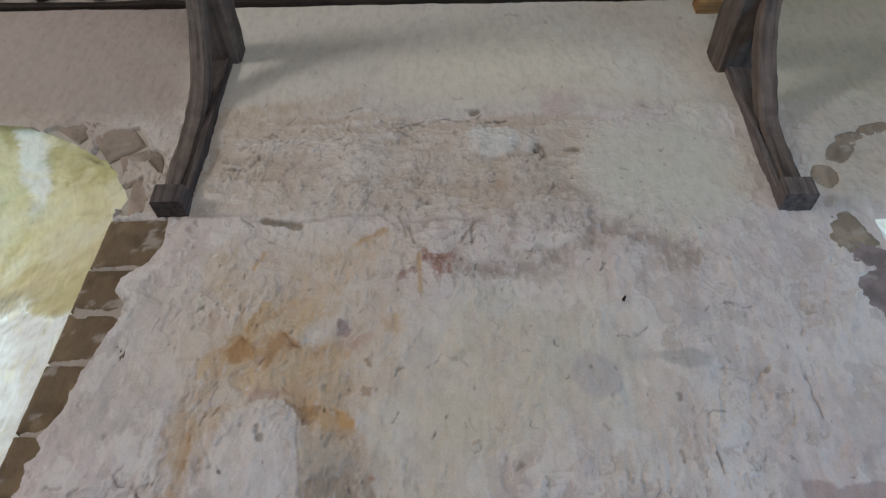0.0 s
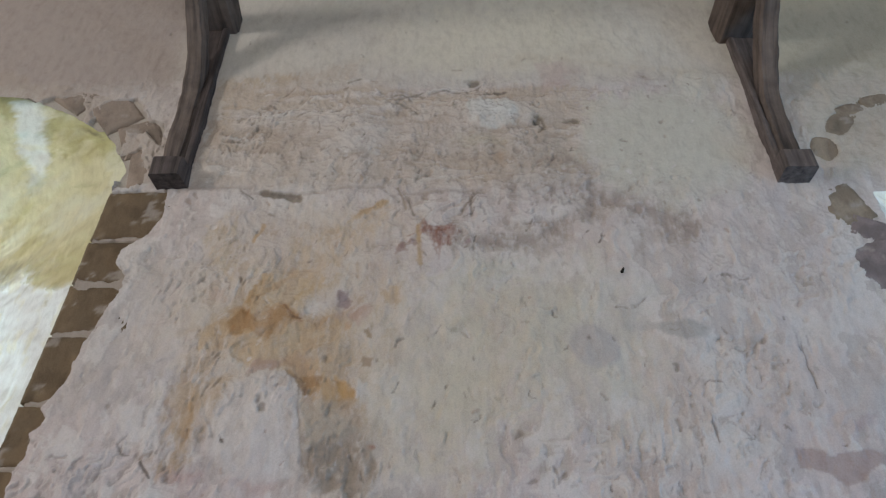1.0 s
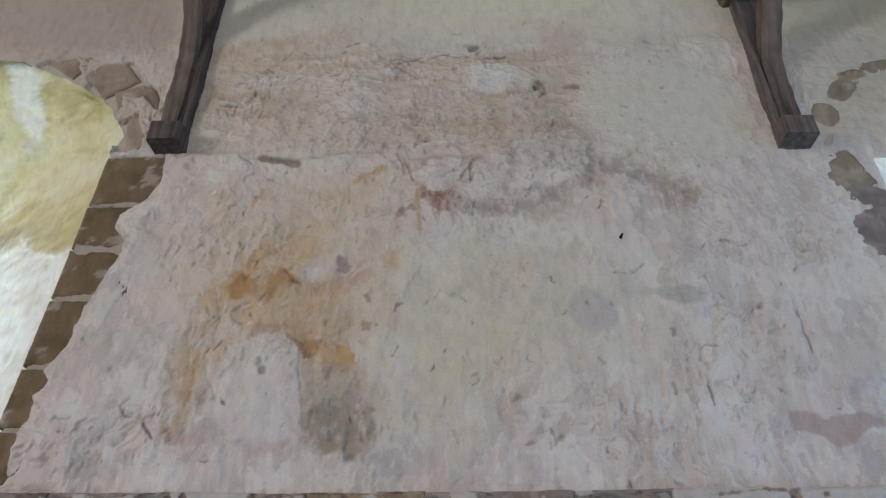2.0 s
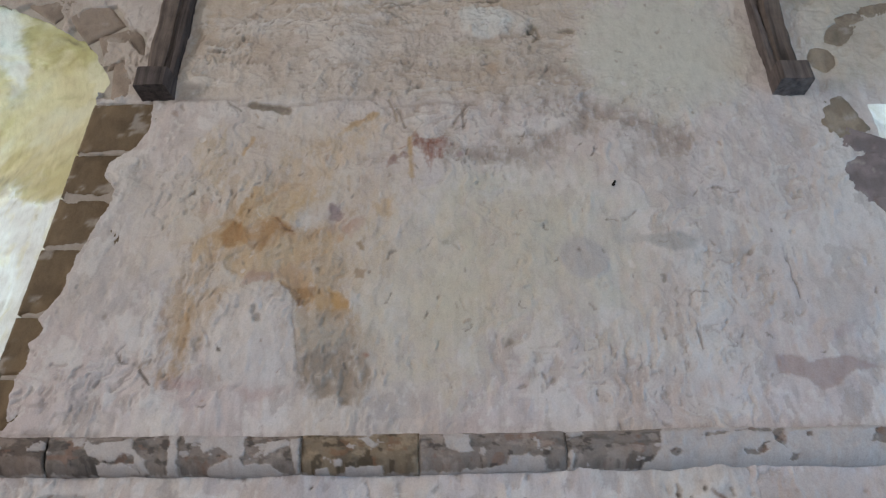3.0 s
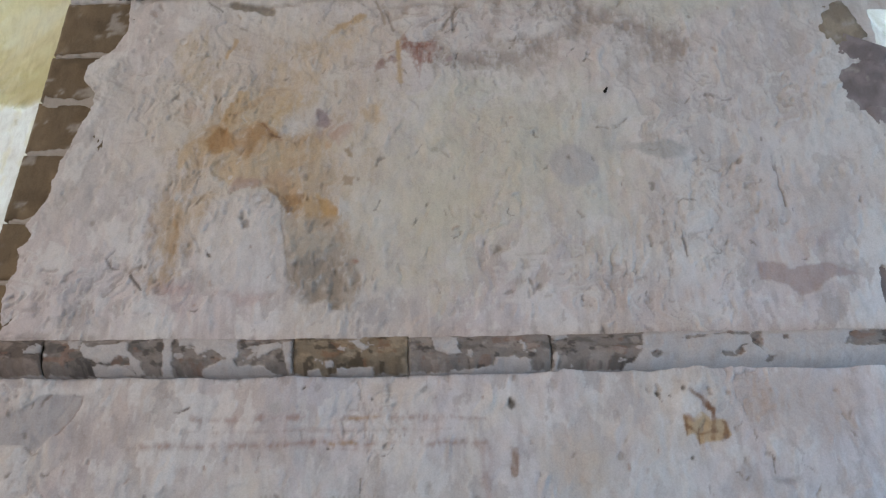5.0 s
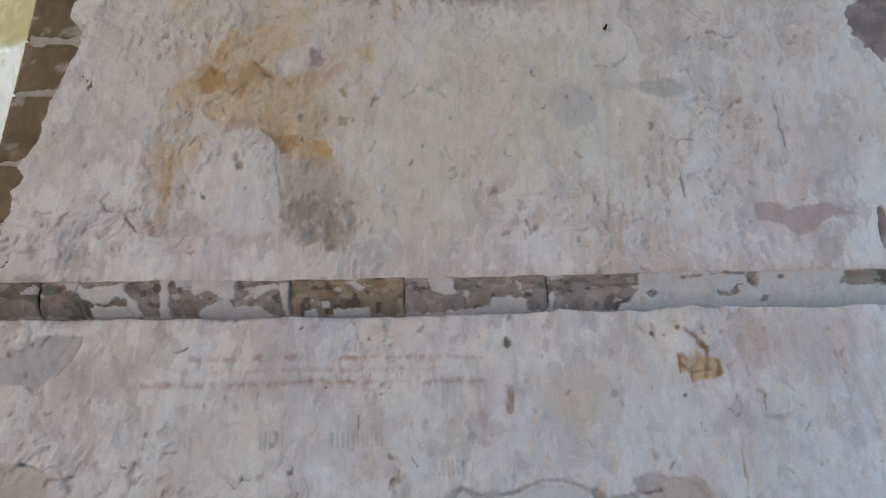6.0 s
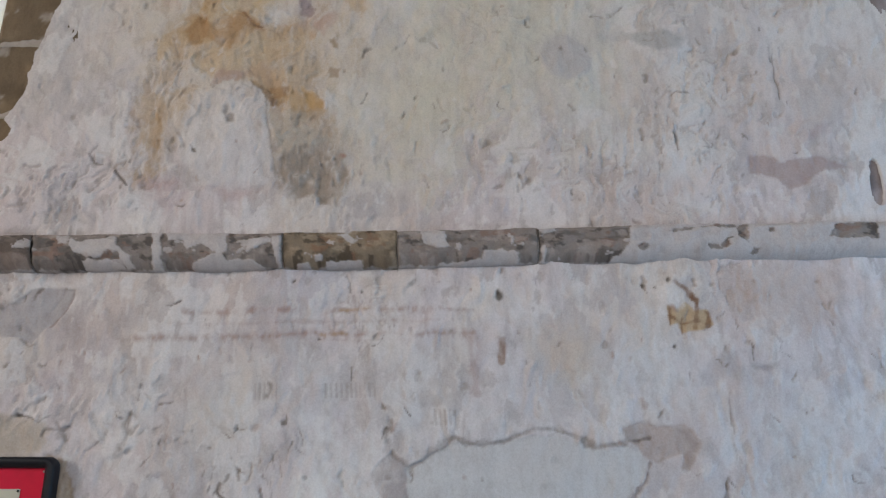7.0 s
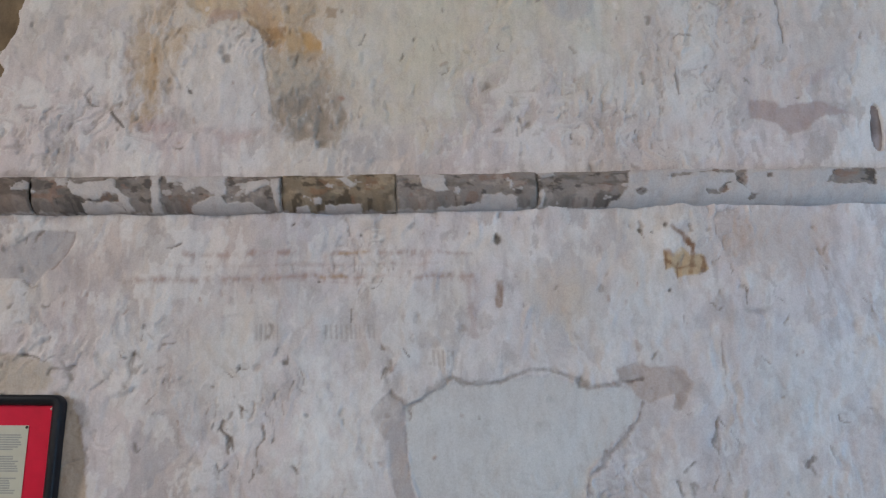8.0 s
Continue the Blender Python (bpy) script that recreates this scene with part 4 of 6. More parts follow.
W.patch(((1.018, 2.056), (1.449, 2.083), (1.453, 1.949), (1.305, 1.89), (1.069, 1.953)), (0.49, 0.41, 0.385), 0.5, 0.05, 0.04, 0, 0.4)
W.patch(((0.306, 1.88), (0.483, 1.858), (0.518, 1.759), (0.379, 1.722), (0.303, 1.781)), (0.54, 0.455, 0.39), 0.45, 0.05, 0.04, 0, 0.4)
for x0, x1 in ((1.30, 1.33), (1.42, 1.47), (1.52, 1.55)):
    W.stroke(x0, 2.0, x1, 1.55, 0.022, (0.46, 0.40, 0.385), 0.45, 0.9, 0.8, 0, 0.8)
W.patch(((-0.386, 3.064), (-0.035, 3.266), (0.406, 3.142), (0.311, 2.705), (-0.042, 2.383), (-0.258, 2.414), (-0.331, 2.62)), (0.585, 0.51, 0.41), 0.5, 0.16, 0.08, 0, 0.4, 1.0)
W.patch(((-1.394, 3.346), (-1.041, 3.379), (-1.001, 2.987), (-1.058, 2.859), (-1.284, 2.861)), (0.55, 0.48, 0.41), 0.45, 0.14, 0.08, 0, 0.4, 1.0)
W.patch(((-1.037, 2.919), (-1.029, 2.979), (-0.987, 2.995), (-0.926, 3.027), (-0.873, 3.085), (-0.855, 3.127), (-0.824, 3.251), (-0.767, 3.22), (-0.796, 3.152), (-0.739, 3.126), (-0.7, 3.092), (-0.647, 3.066), (-0.59, 3.083), (-0.487, 3.04), (-0.439, 3.007), (-0.484, 2.966), (-0.553, 2.918), (-0.606, 2.903), (-0.55, 2.854), (-0.462, 2.79), (-0.397, 2.728), (-0.402, 2.682), (-0.473, 2.713), (-0.544, 2.742), (-0.611, 2.745), (-0.66, 2.808), (-0.747, 2.84), (-0.831, 2.833), (-0.893, 2.897), (-0.98, 2.919)), (0.505, 0.36, 0.225), 0.56, 0.014, 0.024, 0, 0.9)
W.patch(((-0.926, 3.027), (-0.874, 3.088), (-0.843, 3.068), (-0.825, 3.026), (-0.775, 3.026), (-0.765, 3.084), (-0.716, 3.117), (-0.696, 3.083), (-0.645, 3.073), (-0.652, 3.053), (-0.719, 3.057), (-0.736, 3.009), (-0.747, 2.949), (-0.799, 2.969), (-0.845, 3.009), (-0.902, 3.003)), (0.365, 0.205, 0.095), 0.72, 0.010, 0.014, 0, 0.3)
W.crack(((-0.714, 3.104), (-0.694, 3.067), (-0.644, 3.065)), 0.007, (0.19, 0.10, 0.055), 0.8, 0.6, 0.001)
W.patch(((-0.686, 3.125), (-0.658, 3.188), (-0.631, 3.288), (-0.58, 3.218), (-0.622, 3.181)), (0.50, 0.355, 0.20), 0.5, 0.014, 0.020, 0, 0.5)
W.crack(((-0.457, 3.008), (-0.394, 3.094)), 0.016, (0.42, 0.28, 0.20), 0.6, 0.6, 0.0)
W.patch(((-0.331, 3.182), (-0.265, 3.19), (-0.249, 3.105), (-0.293, 3.114)), (0.49, 0.345, 0.215), 0.5, 0.02, 0.025, 0, 0.6)
W.patch(((-0.384, 3.001), (-0.363, 3.011), (-0.34, 2.952), (-0.366, 2.968)), (0.28, 0.20, 0.13), 0.75, 0.008, 0.012, 0.003)
W.patch(((-0.373, 2.872), (-0.34, 2.865), (-0.348, 2.837), (-0.371, 2.843)), (0.30, 0.21, 0.14), 0.65, 0.008, 0.012, 0.003)
W.patch(((-0.606, 2.798), (-0.532, 2.791), (-0.528, 2.757), (-0.586, 2.748)), (0.31, 0.18, 0.09), 0.65, 0.012, 0.016, 0.003)
W.patch(((-0.479, 2.791), (-0.397, 2.731), (-0.402, 2.685), (-0.459, 2.716)), (0.45, 0.275, 0.12), 0.7, 0.012, 0.018)
W.patch(((-0.589, 2.684), (-0.458, 2.698), (-0.396, 2.697), (-0.358, 2.621), (-0.308, 2.605), (-0.315, 2.531), (-0.299, 2.444), (-0.324, 2.372), (-0.39, 2.345), (-0.471, 2.367), (-0.527, 2.417), (-0.568, 2.475), (-0.588, 2.593)), (0.41, 0.35, 0.30), 0.55, 0.014, 0.018, 0.002, 0.5)
W.patch(((-0.563, 2.526), (-0.507, 2.548), (-0.453, 2.569), (-0.369, 2.532), (-0.306, 2.487), (-0.309, 2.408), (-0.388, 2.356), (-0.469, 2.371), (-0.539, 2.443)), (0.30, 0.245, 0.205), 0.7, 0.014, 0.020, 0.003, 0.7)
W.patch(((-1.109, 2.689), (-1.104, 2.766), (-0.996, 2.796), (-0.883, 2.795), (-0.888, 2.717), (-0.965, 2.657), (-0.997, 2.568), (-0.972, 2.465), (-1.024, 2.449), (-1.05, 2.598)), (0.48, 0.365, 0.26), 0.5, 0.02, 0.025, 0, 0.6)
W.crack(((-1.012, 2.688), (-0.989, 2.627), (-1.004, 2.561)), 0.014, (0.42, 0.265, 0.14), 0.65, 0.7, 0.0)
W.crack(((-1.104, 2.769), (-1.106, 2.689), (-1.076, 2.64)), 0.012, (0.35, 0.27, 0.245), 0.6, 0.8, 0.002)
W.patch(((-0.79, 2.857), (-0.706, 2.872), (-0.683, 2.832), (-0.745, 2.821), (-0.814, 2.806)), (0.38, 0.255, 0.215), 0.6, 0.012, 0.018)
W.patch(((0.934, 2.088), (1.305, 2.125), (1.429, 2.068), (1.417, 1.869), (1.213, 1.83), (1.051, 1.884), (0.999, 1.979)), (0.50, 0.405, 0.365), 0.55, 0.04, 0.035, 0, 0.3)
W.patch(((0.358, 1.896), (0.437, 1.908), (0.48, 1.754), (0.373, 1.716)), (0.55, 0.44, 0.375), 0.55, 0.03, 0.03, 0, 0.3)
W.patch(((0.969, 1.77), (1.036, 1.787), (1.032, 1.722), (0.949, 1.671), (0.899, 1.709)), (0.415, 0.385, 0.405), 0.55, 0.02, 0.02, 0.002)
W.patch(((1.102, 1.748), (1.157, 1.732), (1.146, 1.701), (1.107, 1.723)), (0.37, 0.335, 0.355), 0.65, 0.012, 0.014, 0.003)
W.patch(((0.812, 1.949), (0.848, 1.939), (0.877, 1.957), (0.912, 1.928), (0.956, 1.935), (0.968, 1.88), (0.918, 1.868), (0.864, 1.856), (0.841, 1.882), (0.814, 1.874)), (0.45, 0.315, 0.18), 0.85, 0.008, 0.008)
for mark in (((0.817, 1.945), (0.819, 1.887)), ((0.864, 1.909), (0.864, 1.861)), ((0.916, 1.957), (0.913, 1.881)), ((0.959, 1.93), (0.957, 1.88)), ((0.849, 2.032), (0.886, 1.99), (0.917, 1.965)), ((0.868, 2.014), (0.89, 1.981), (0.91, 1.973)), ((0.821, 1.916), (0.862, 1.892), (0.916, 1.908))):
    W.crack(mark, 0.0085, (0.20, 0.105, 0.06), 0.85, 0.6, 0.001)
W.patch(((0.778, 2.02), (0.839, 2.028), (0.875, 1.994), (0.85, 1.952), (0.797, 1.956)), (0.66, 0.63, 0.62), 0.6, 0.02, 0.02, -0.002)
W.patch(((1.435, 2.165), (1.482, 2.164), (1.39, 1.667), (1.354, 1.68)), (0.46, 0.395, 0.385), 0.45, 0.02, 0.02, 0, 0.6)
W.crack(((-1.561, 4.268), (-1.481, 4.153), (-1.409, 4.042)), 0.006, DARK, 0.7)
W.patch(((1.921, 4.675), (2.08, 4.788), (2.468, 4.838), (2.393, 4.654), (2.067, 4.578), (1.911, 4.554)), (0.41, 0.35, 0.265), 0.55, 0.03, 0.03, 0, 0.5)
W.patch(((1.954, 4.525), (2.099, 4.586), (2.146, 4.553), (2.009, 4.497)), (0.60, 0.575, 0.51), 0.6, 0.015, 0.02, -0.003)
W.crack(((1.693, 4.287), (1.721, 4.27)), 0.008, (0.22, 0.18, 0.14), 0.7)
# broad soft-edged tones: upper wall darker beyond each truss, paler between them
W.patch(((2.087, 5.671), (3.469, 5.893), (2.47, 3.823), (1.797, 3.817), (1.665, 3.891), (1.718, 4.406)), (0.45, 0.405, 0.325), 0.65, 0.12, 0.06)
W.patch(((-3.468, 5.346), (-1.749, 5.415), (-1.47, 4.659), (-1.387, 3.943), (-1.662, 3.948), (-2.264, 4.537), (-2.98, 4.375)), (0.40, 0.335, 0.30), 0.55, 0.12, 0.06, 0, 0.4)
W.patch(((-0.539, 4.988), (0.629, 5.064), (1.376, 4.938), (1.258, 4.416), (0.571, 4.52), (-0.327, 4.586)), (0.62, 0.565, 0.475), 0.5, 0.12, 0.08, 0, 0.4)
W.patch(((0.633, 4.3), (1.258, 4.416), (1.428, 4.082), (1.33, 3.721), (0.972, 3.594), (0.692, 3.731), (0.585, 3.909)), (0.58, 0.545, 0.475), 0.6, 0.06, 0.05, -0.002)
W.patch(((-0.713, 4.244), (0.059, 4.249), (0.109, 4.03), (-0.572, 3.966)), (0.57, 0.50, 0.45), 0.4, 0.08, 0.06, 0, 0.5)
W.patch(((0.06, 4.333), (0.278, 4.342), (0.286, 4.152), (0.167, 4.126), (0.063, 4.188)), (0.63, 0.61, 0.58), 0.75, 0.02, 0.025, -0.004)
W.patch(((0.428, 4.592), (0.581, 4.612), (0.573, 4.409), (0.441, 4.39)), (0.50, 0.385, 0.355), 0.5, 0.03, 0.03)
W.patch(((-1.216, 4.469), (-0.513, 4.637), (-0.504, 4.521), (-0.891, 4.289), (-1.174, 4.253)), (0.46, 0.365, 0.285), 0.5, 0.04, 0.05, 0, 0.7)
for ridge in (((-1.138, 4.068), (-1.023, 4.05), (-1.026, 4.097)), ((-0.713, 4.244), (-0.536, 4.192), (-0.367, 4.205)), ((-0.317, 4.354), (-0.143, 4.385), (0.092, 4.415)), ((-1.007, 4.201), (-0.828, 4.246), (-0.724, 4.345)), ((-0.135, 3.779), (-0.03, 3.805), (0.048, 3.759))):
    W.crack(ridge, 0.013, (0.63, 0.58, 0.53), 0.65, 0.9, -0.006, 0.4, 0.8)
# dark marks; those just beneath the ridges paint the shade of their undersides
for scar in (((-1.133, 4.045), (-1.043, 4.035)), ((-0.316, 4.337), (-0.216, 4.386), (-0.166, 4.359)), ((-0.026, 4.382), (0.092, 4.419), (0.128, 4.458)), ((-0.796, 4.221), (-0.715, 4.261)), ((0.064, 3.575), (0.046, 3.657), (0.093, 3.707)), ((-0.996, 3.717), (-0.945, 3.675)), ((-0.226, 3.678), (-0.187, 3.585))):
    W.crack(scar, 0.009, (0.22, 0.175, 0.145), 0.75, 0.9, 0.006, 0.4, 0.6)
W.crack(((0.39, 4.198), (0.429, 4.189), (0.447, 4.14), (0.415, 4.102)), 0.011, (0.22, 0.175, 0.13), 0.85, 0.6, 0.006, 0.1)
W.stain(*((0.57, 4.146),)[0], 0.028, 0.018, (0.26, 0.205, 0.15), 0.8, 0.5, 0.5, depth=0.006)
W.patch(((-0.846, 3.248), (-0.747, 3.433), (-0.443, 3.557), (-0.33, 3.674), (-0.289, 3.618), (-0.385, 3.461), (-0.52, 3.317), (-0.651, 3.2)), (0.54, 0.41, 0.285), 0.5, 0.05, 0.05, 0, 0.9, 0.8)
W.patch(((-1.106, 3.523), (-0.989, 3.553), (-0.935, 3.405), (-0.964, 3.263), (-1.057, 3.348)), (0.52, 0.40, 0.27), 0.45, 0.04, 0.05, 0, 0.9, 0.8)
W.patch(((-0.81, 3.347), (-0.743, 3.389), (-0.689, 3.318), (-0.751, 3.276)), (0.42, 0.345, 0.31), 0.45, 0.03, 0.04, 0, 0.8, 0.8)
W.patch(((-1.04, 3.221), (-0.969, 3.207), (-0.964, 3.12), (-1.017, 3.139)), (0.45, 0.32, 0.26), 0.5, 0.03, 0.03, 0, 0.8, 0.8)
W.patch(((-0.15, 3.49), (-0.09, 3.538), (-0.014, 3.547), (0.005, 3.496), (-0.041, 3.431), (-0.089, 3.431)), (0.26, 0.115, 0.085), 0.6, 0.012, 0.022, 0, 0.7, 0.6)
W.patch(((-0.287, 3.396), (-0.245, 3.423), (-0.22, 3.367), (-0.267, 3.344)), (0.29, 0.17, 0.15), 0.65, 0.010, 0.018, 0, 0.6, 0.6)
for drip in (((-0.113, 3.46), (-0.101, 3.373)), ((-0.082, 3.445), (-0.096, 3.344)), ((-0.029, 3.49), (-0.015, 3.445)), ((-0.222, 3.461), (-0.198, 3.472))):
    W.crack(drip, 0.008, (0.33, 0.19, 0.16), 0.6, 0.9, 0.001)
W.crack(((0.009, 3.43), (0.028, 3.448), (0.038, 3.419), (0.018, 3.401), (0.009, 3.425)), 0.007, (0.33, 0.28, 0.26), 0.6, 0.6, 0.002)
W.crack(((0.06, 3.58), (0.05, 3.626), (0.076, 3.667)), 0.008, (0.26, 0.21, 0.18), 0.7)
# tan plaster strip beside the notice, with the frame's cast shadow painted in
W.patch(((-1.263, 1.49), (-1.2, 1.467), (-1.164, 1.395), (-1.142, 1.295), (-1.123, 1.015), (-1.23, 1.017)), (0.42, 0.325, 0.255), 0.92, 0.010, 0.012, 0.002)


def cracks(coat, n, x0, x1, z0, z1, seed, lean=0.5):
    """Short jagged breaks in the skin, each of a few joined runs."""
    rnd = random.Random(seed)
    for _ in range(n):
        px, pz, a = rnd.uniform(x0, x1), rnd.uniform(z0, z1), rnd.gauss(0, lean)
        w, tone = rnd.uniform(0.0032, 0.0055), rnd.choice(((0.17, 0.14, 0.125), (0.24, 0.20, 0.18), (0.30, 0.255, 0.23)))
        for _ in range(rnd.randint(1, 4)):
            ln, a = rnd.uniform(0.006, 0.020), a + rnd.gauss(0, 0.5)
            qx, qz = px + ln * math.sin(a), pz - ln * math.cos(a)
            coat.stroke(px, pz, qx, qz, w, tone, rnd.uniform(0.35, 0.8), 0.8, 1.1, 0.003, 0, 1.0)
            px, pz = qx, qz


cracks(W, 26, -0.72, -0.42, 1.22, 1.62, 31, 0.3)
cracks(W, 34, -1.45, 0.15, 1.12, 2.05, 32, 0.4)
cracks(W, 26, 0.70, 1.60, 1.12, 2.05, 33, 0.4)
cracks(W, 30, 0.00, 1.65, 2.30, 3.10, 34, 0.25)
cracks(W, 20, -1.45, 0.0, 2.30, 3.70, 35, 0.4)
cracks(W, 50, -1.15, 0.65, 3.80, 4.42, 36, 1.3)
cracks(W, 24, 0.0, 1.05, 3.42, 3.78, 37, 0.5)
flecks(W, 190, -1.6, 1.9, 1.05, 2.1, 5, ((0.22, 0.185, 0.165), (0.30, 0.25, 0.225), PALE, (0.36, 0.26, 0.225)))
flecks(W, 200, -1.45, 1.9, 2.3, 3.7, 6, ((0.24, 0.20, 0.18), (0.32, 0.27, 0.24), PALE, PALE, (0.38, 0.28, 0.23)))
flecks(W, 260, -1.3, 1.5, 3.6, 4.5, 7, ((0.26, 0.21, 0.18), (0.33, 0.26, 0.22), PALE, (0.40, 0.31, 0.24)), 0.9)
flecks(W, 60, -2.6, 2.5, 4.5, 5.4, 8, ((0.28, 0.24, 0.20), (0.34, 0.29, 0.24)), 1.2)

# plaster lost from the dressed stones round the windows
lost = np.zeros(len(X))
TORN_Z = (2.458, 2.502, 2.581, 2.61, 2.638, 2.676, 2.725, 2.772, 2.831, 2.933, 3.016, 3.134, 3.216, 3.267, 3.331, 3.406, 3.481, 3.576, 3.668)
TORN_X = (-1.583, -1.559, -1.578, -1.547, -1.527, -1.574, -1.54, -1.517, -1.504, -1.503, -1.472, -1.426, -1.407, -1.414, -1.459, -1.465, -1.388, -1.336, -1.341)
torn = np.interp(Z, TORN_Z, TORN_X) + 0.010 * fbm(X, Z, 14, 14, 3, 43) + 0.006 * W.rag
lost = soft(torn - X, 0, 0.008) * soft(3.745 + 0.01 * W.rag - Z, 0, 0.01) * soft(Z, 2.255, 2.265) * soft(X, -1.75, -1.72)
ring = np.hypot((X + 2.75) / 1.155, (Z - 3.79) / 0.65)
over = soft(Z, 3.78, 3.80) * soft(-X, 1.2, 1.3)
for scrap in (((-2.16, 4.206), (-2.179, 4.34), (-2.09, 4.406), (-1.961, 4.395), (-1.909, 4.304), (-1.898, 4.161), (-2.077, 4.116)), ((-1.876, 4.16), (-1.811, 4.349), (-1.649, 4.38), (-1.521, 4.177), (-1.546, 4.099), (-1.633, 4.108), (-1.651, 3.963), (-1.811, 4.08)), ((-1.659, 3.963), (-1.543, 4.021), (-1.467, 3.793), (-1.504, 3.773), (-1.601, 3.74)), ((-1.562, 4.227), (-1.456, 4.168), (-1.424, 3.989), (-1.508, 4.059))):
    lost = np.maximum(lost, soft(poly_distance(X + 0.8 * W.wx, Z + 0.8 * W.wz, scrap) + 0.016 * W.rag, 0, 0.010) * soft(ring, 0.99, 1.0))
W.field(over * soft(ring, 0.99, 1.0) * soft(1.24 + 0.1 * fbm(X, Z, 6, 6, 3, 49) - ring, 0, 0.06), (0.40, 0.33, 0.275), 0.6)
for cx, cz, rx, rz, tn in ((1.745, 3.965, 0.062, 0.070, 0), (1.875, 4.135, 0.05, 0.085, -35), (1.955, 4.235, 0.075, 0.035, 20), (2.10, 4.30, 0.10, 0.030, 15), (1.735, 3.60, 0.060, 0.088, 25), (1.80, 3.50, 0.06, 0.05, -30), (1.80, 3.29, 0.115, 0.12, 20), (1.87, 3.14, 0.065, 0.09, 25), (1.64, 2.40, 0.022, 0.09, 0)):
    c, s = math.cos(radians(tn)), math.sin(radians(tn))
    dx, dz = X - cx, Z - cz
    d = np.hypot((dx * c + dz * s) / rx, (dz * c - dx * s) / rz)
    lost = np.maximum(lost, soft(1.05 - d + 0.16 * fbm(X, Z, 13, 13, 3, 45) + 0.05 * W.rag, 0, 0.08))
W.field(lost, (0.42, 0.37, 0.32), 0.95)
bed = np.zeros(len(X))
for zj in (3.465, 3.238, 2.996, 2.699, 2.458):
    bed = np.maximum(bed, soft(0.009 + 0.034 * fbm(X, Z, 9, 9, 3, 46) - np.abs(Z - zj + 0.02 * fbm(X, Z, 5, 5, 2, 47)), -0.004, 0.004))
bed = bed * lost * soft(-1.2 - X, 0, 0.05)
W.field(bed, (0.345, 0.29, 0.25), 0.9)
W.depth = W.depth * (1 - 0.8 * lost) + 0.016 * lost - 0.010 * (1 - lost) - 0.014 * bed

Y = WALL + W.depth
grit = 1 - 0.88 * soft(Z, brow, brow + 0.1) - 0.6 * repair
grit = np.clip(grit * (0.55 + 0.5 * soft(fbm(X, Z, 1.8, 1.8, 3, 91), -0.4, 0.5)) * (1 - 0.6 * soft(1 - np.hypot((X - 0.97) / 0.42, (Z - 4.03) / 0.36), 0, 0.2)), 0.08, 1)
inside = np.minimum(west_opening.signed(X, Z), east_opening.signed(X, Z))
cols, rows_n = len(gx), len(gz)
idx = np.arange(cols * rows_n).reshape(rows_n, cols)
quads = np.stack([idx[:-1, :-1], idx[:-1, 1:], idx[1:, 1:], idx[1:, :-1]], -1).reshape(-1, 4)
quads = quads[inside[quads].mean(axis=1) > 0.0]
used = np.unique(quads)
remap = np.zeros(cols * rows_n, np.int64)
remap[used] = np.arange(len(used))
wall_mesh = mesh_from("wall_north", np.stack([X, Y, Z], -1)[used], remap[quads])
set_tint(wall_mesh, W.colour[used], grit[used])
wall_north = part("wall_north", wall_mesh, plaster_mat)
tagged(wall_north, "thick limewashed church wall with worn medieval paint remains", "wall", kind="structure")


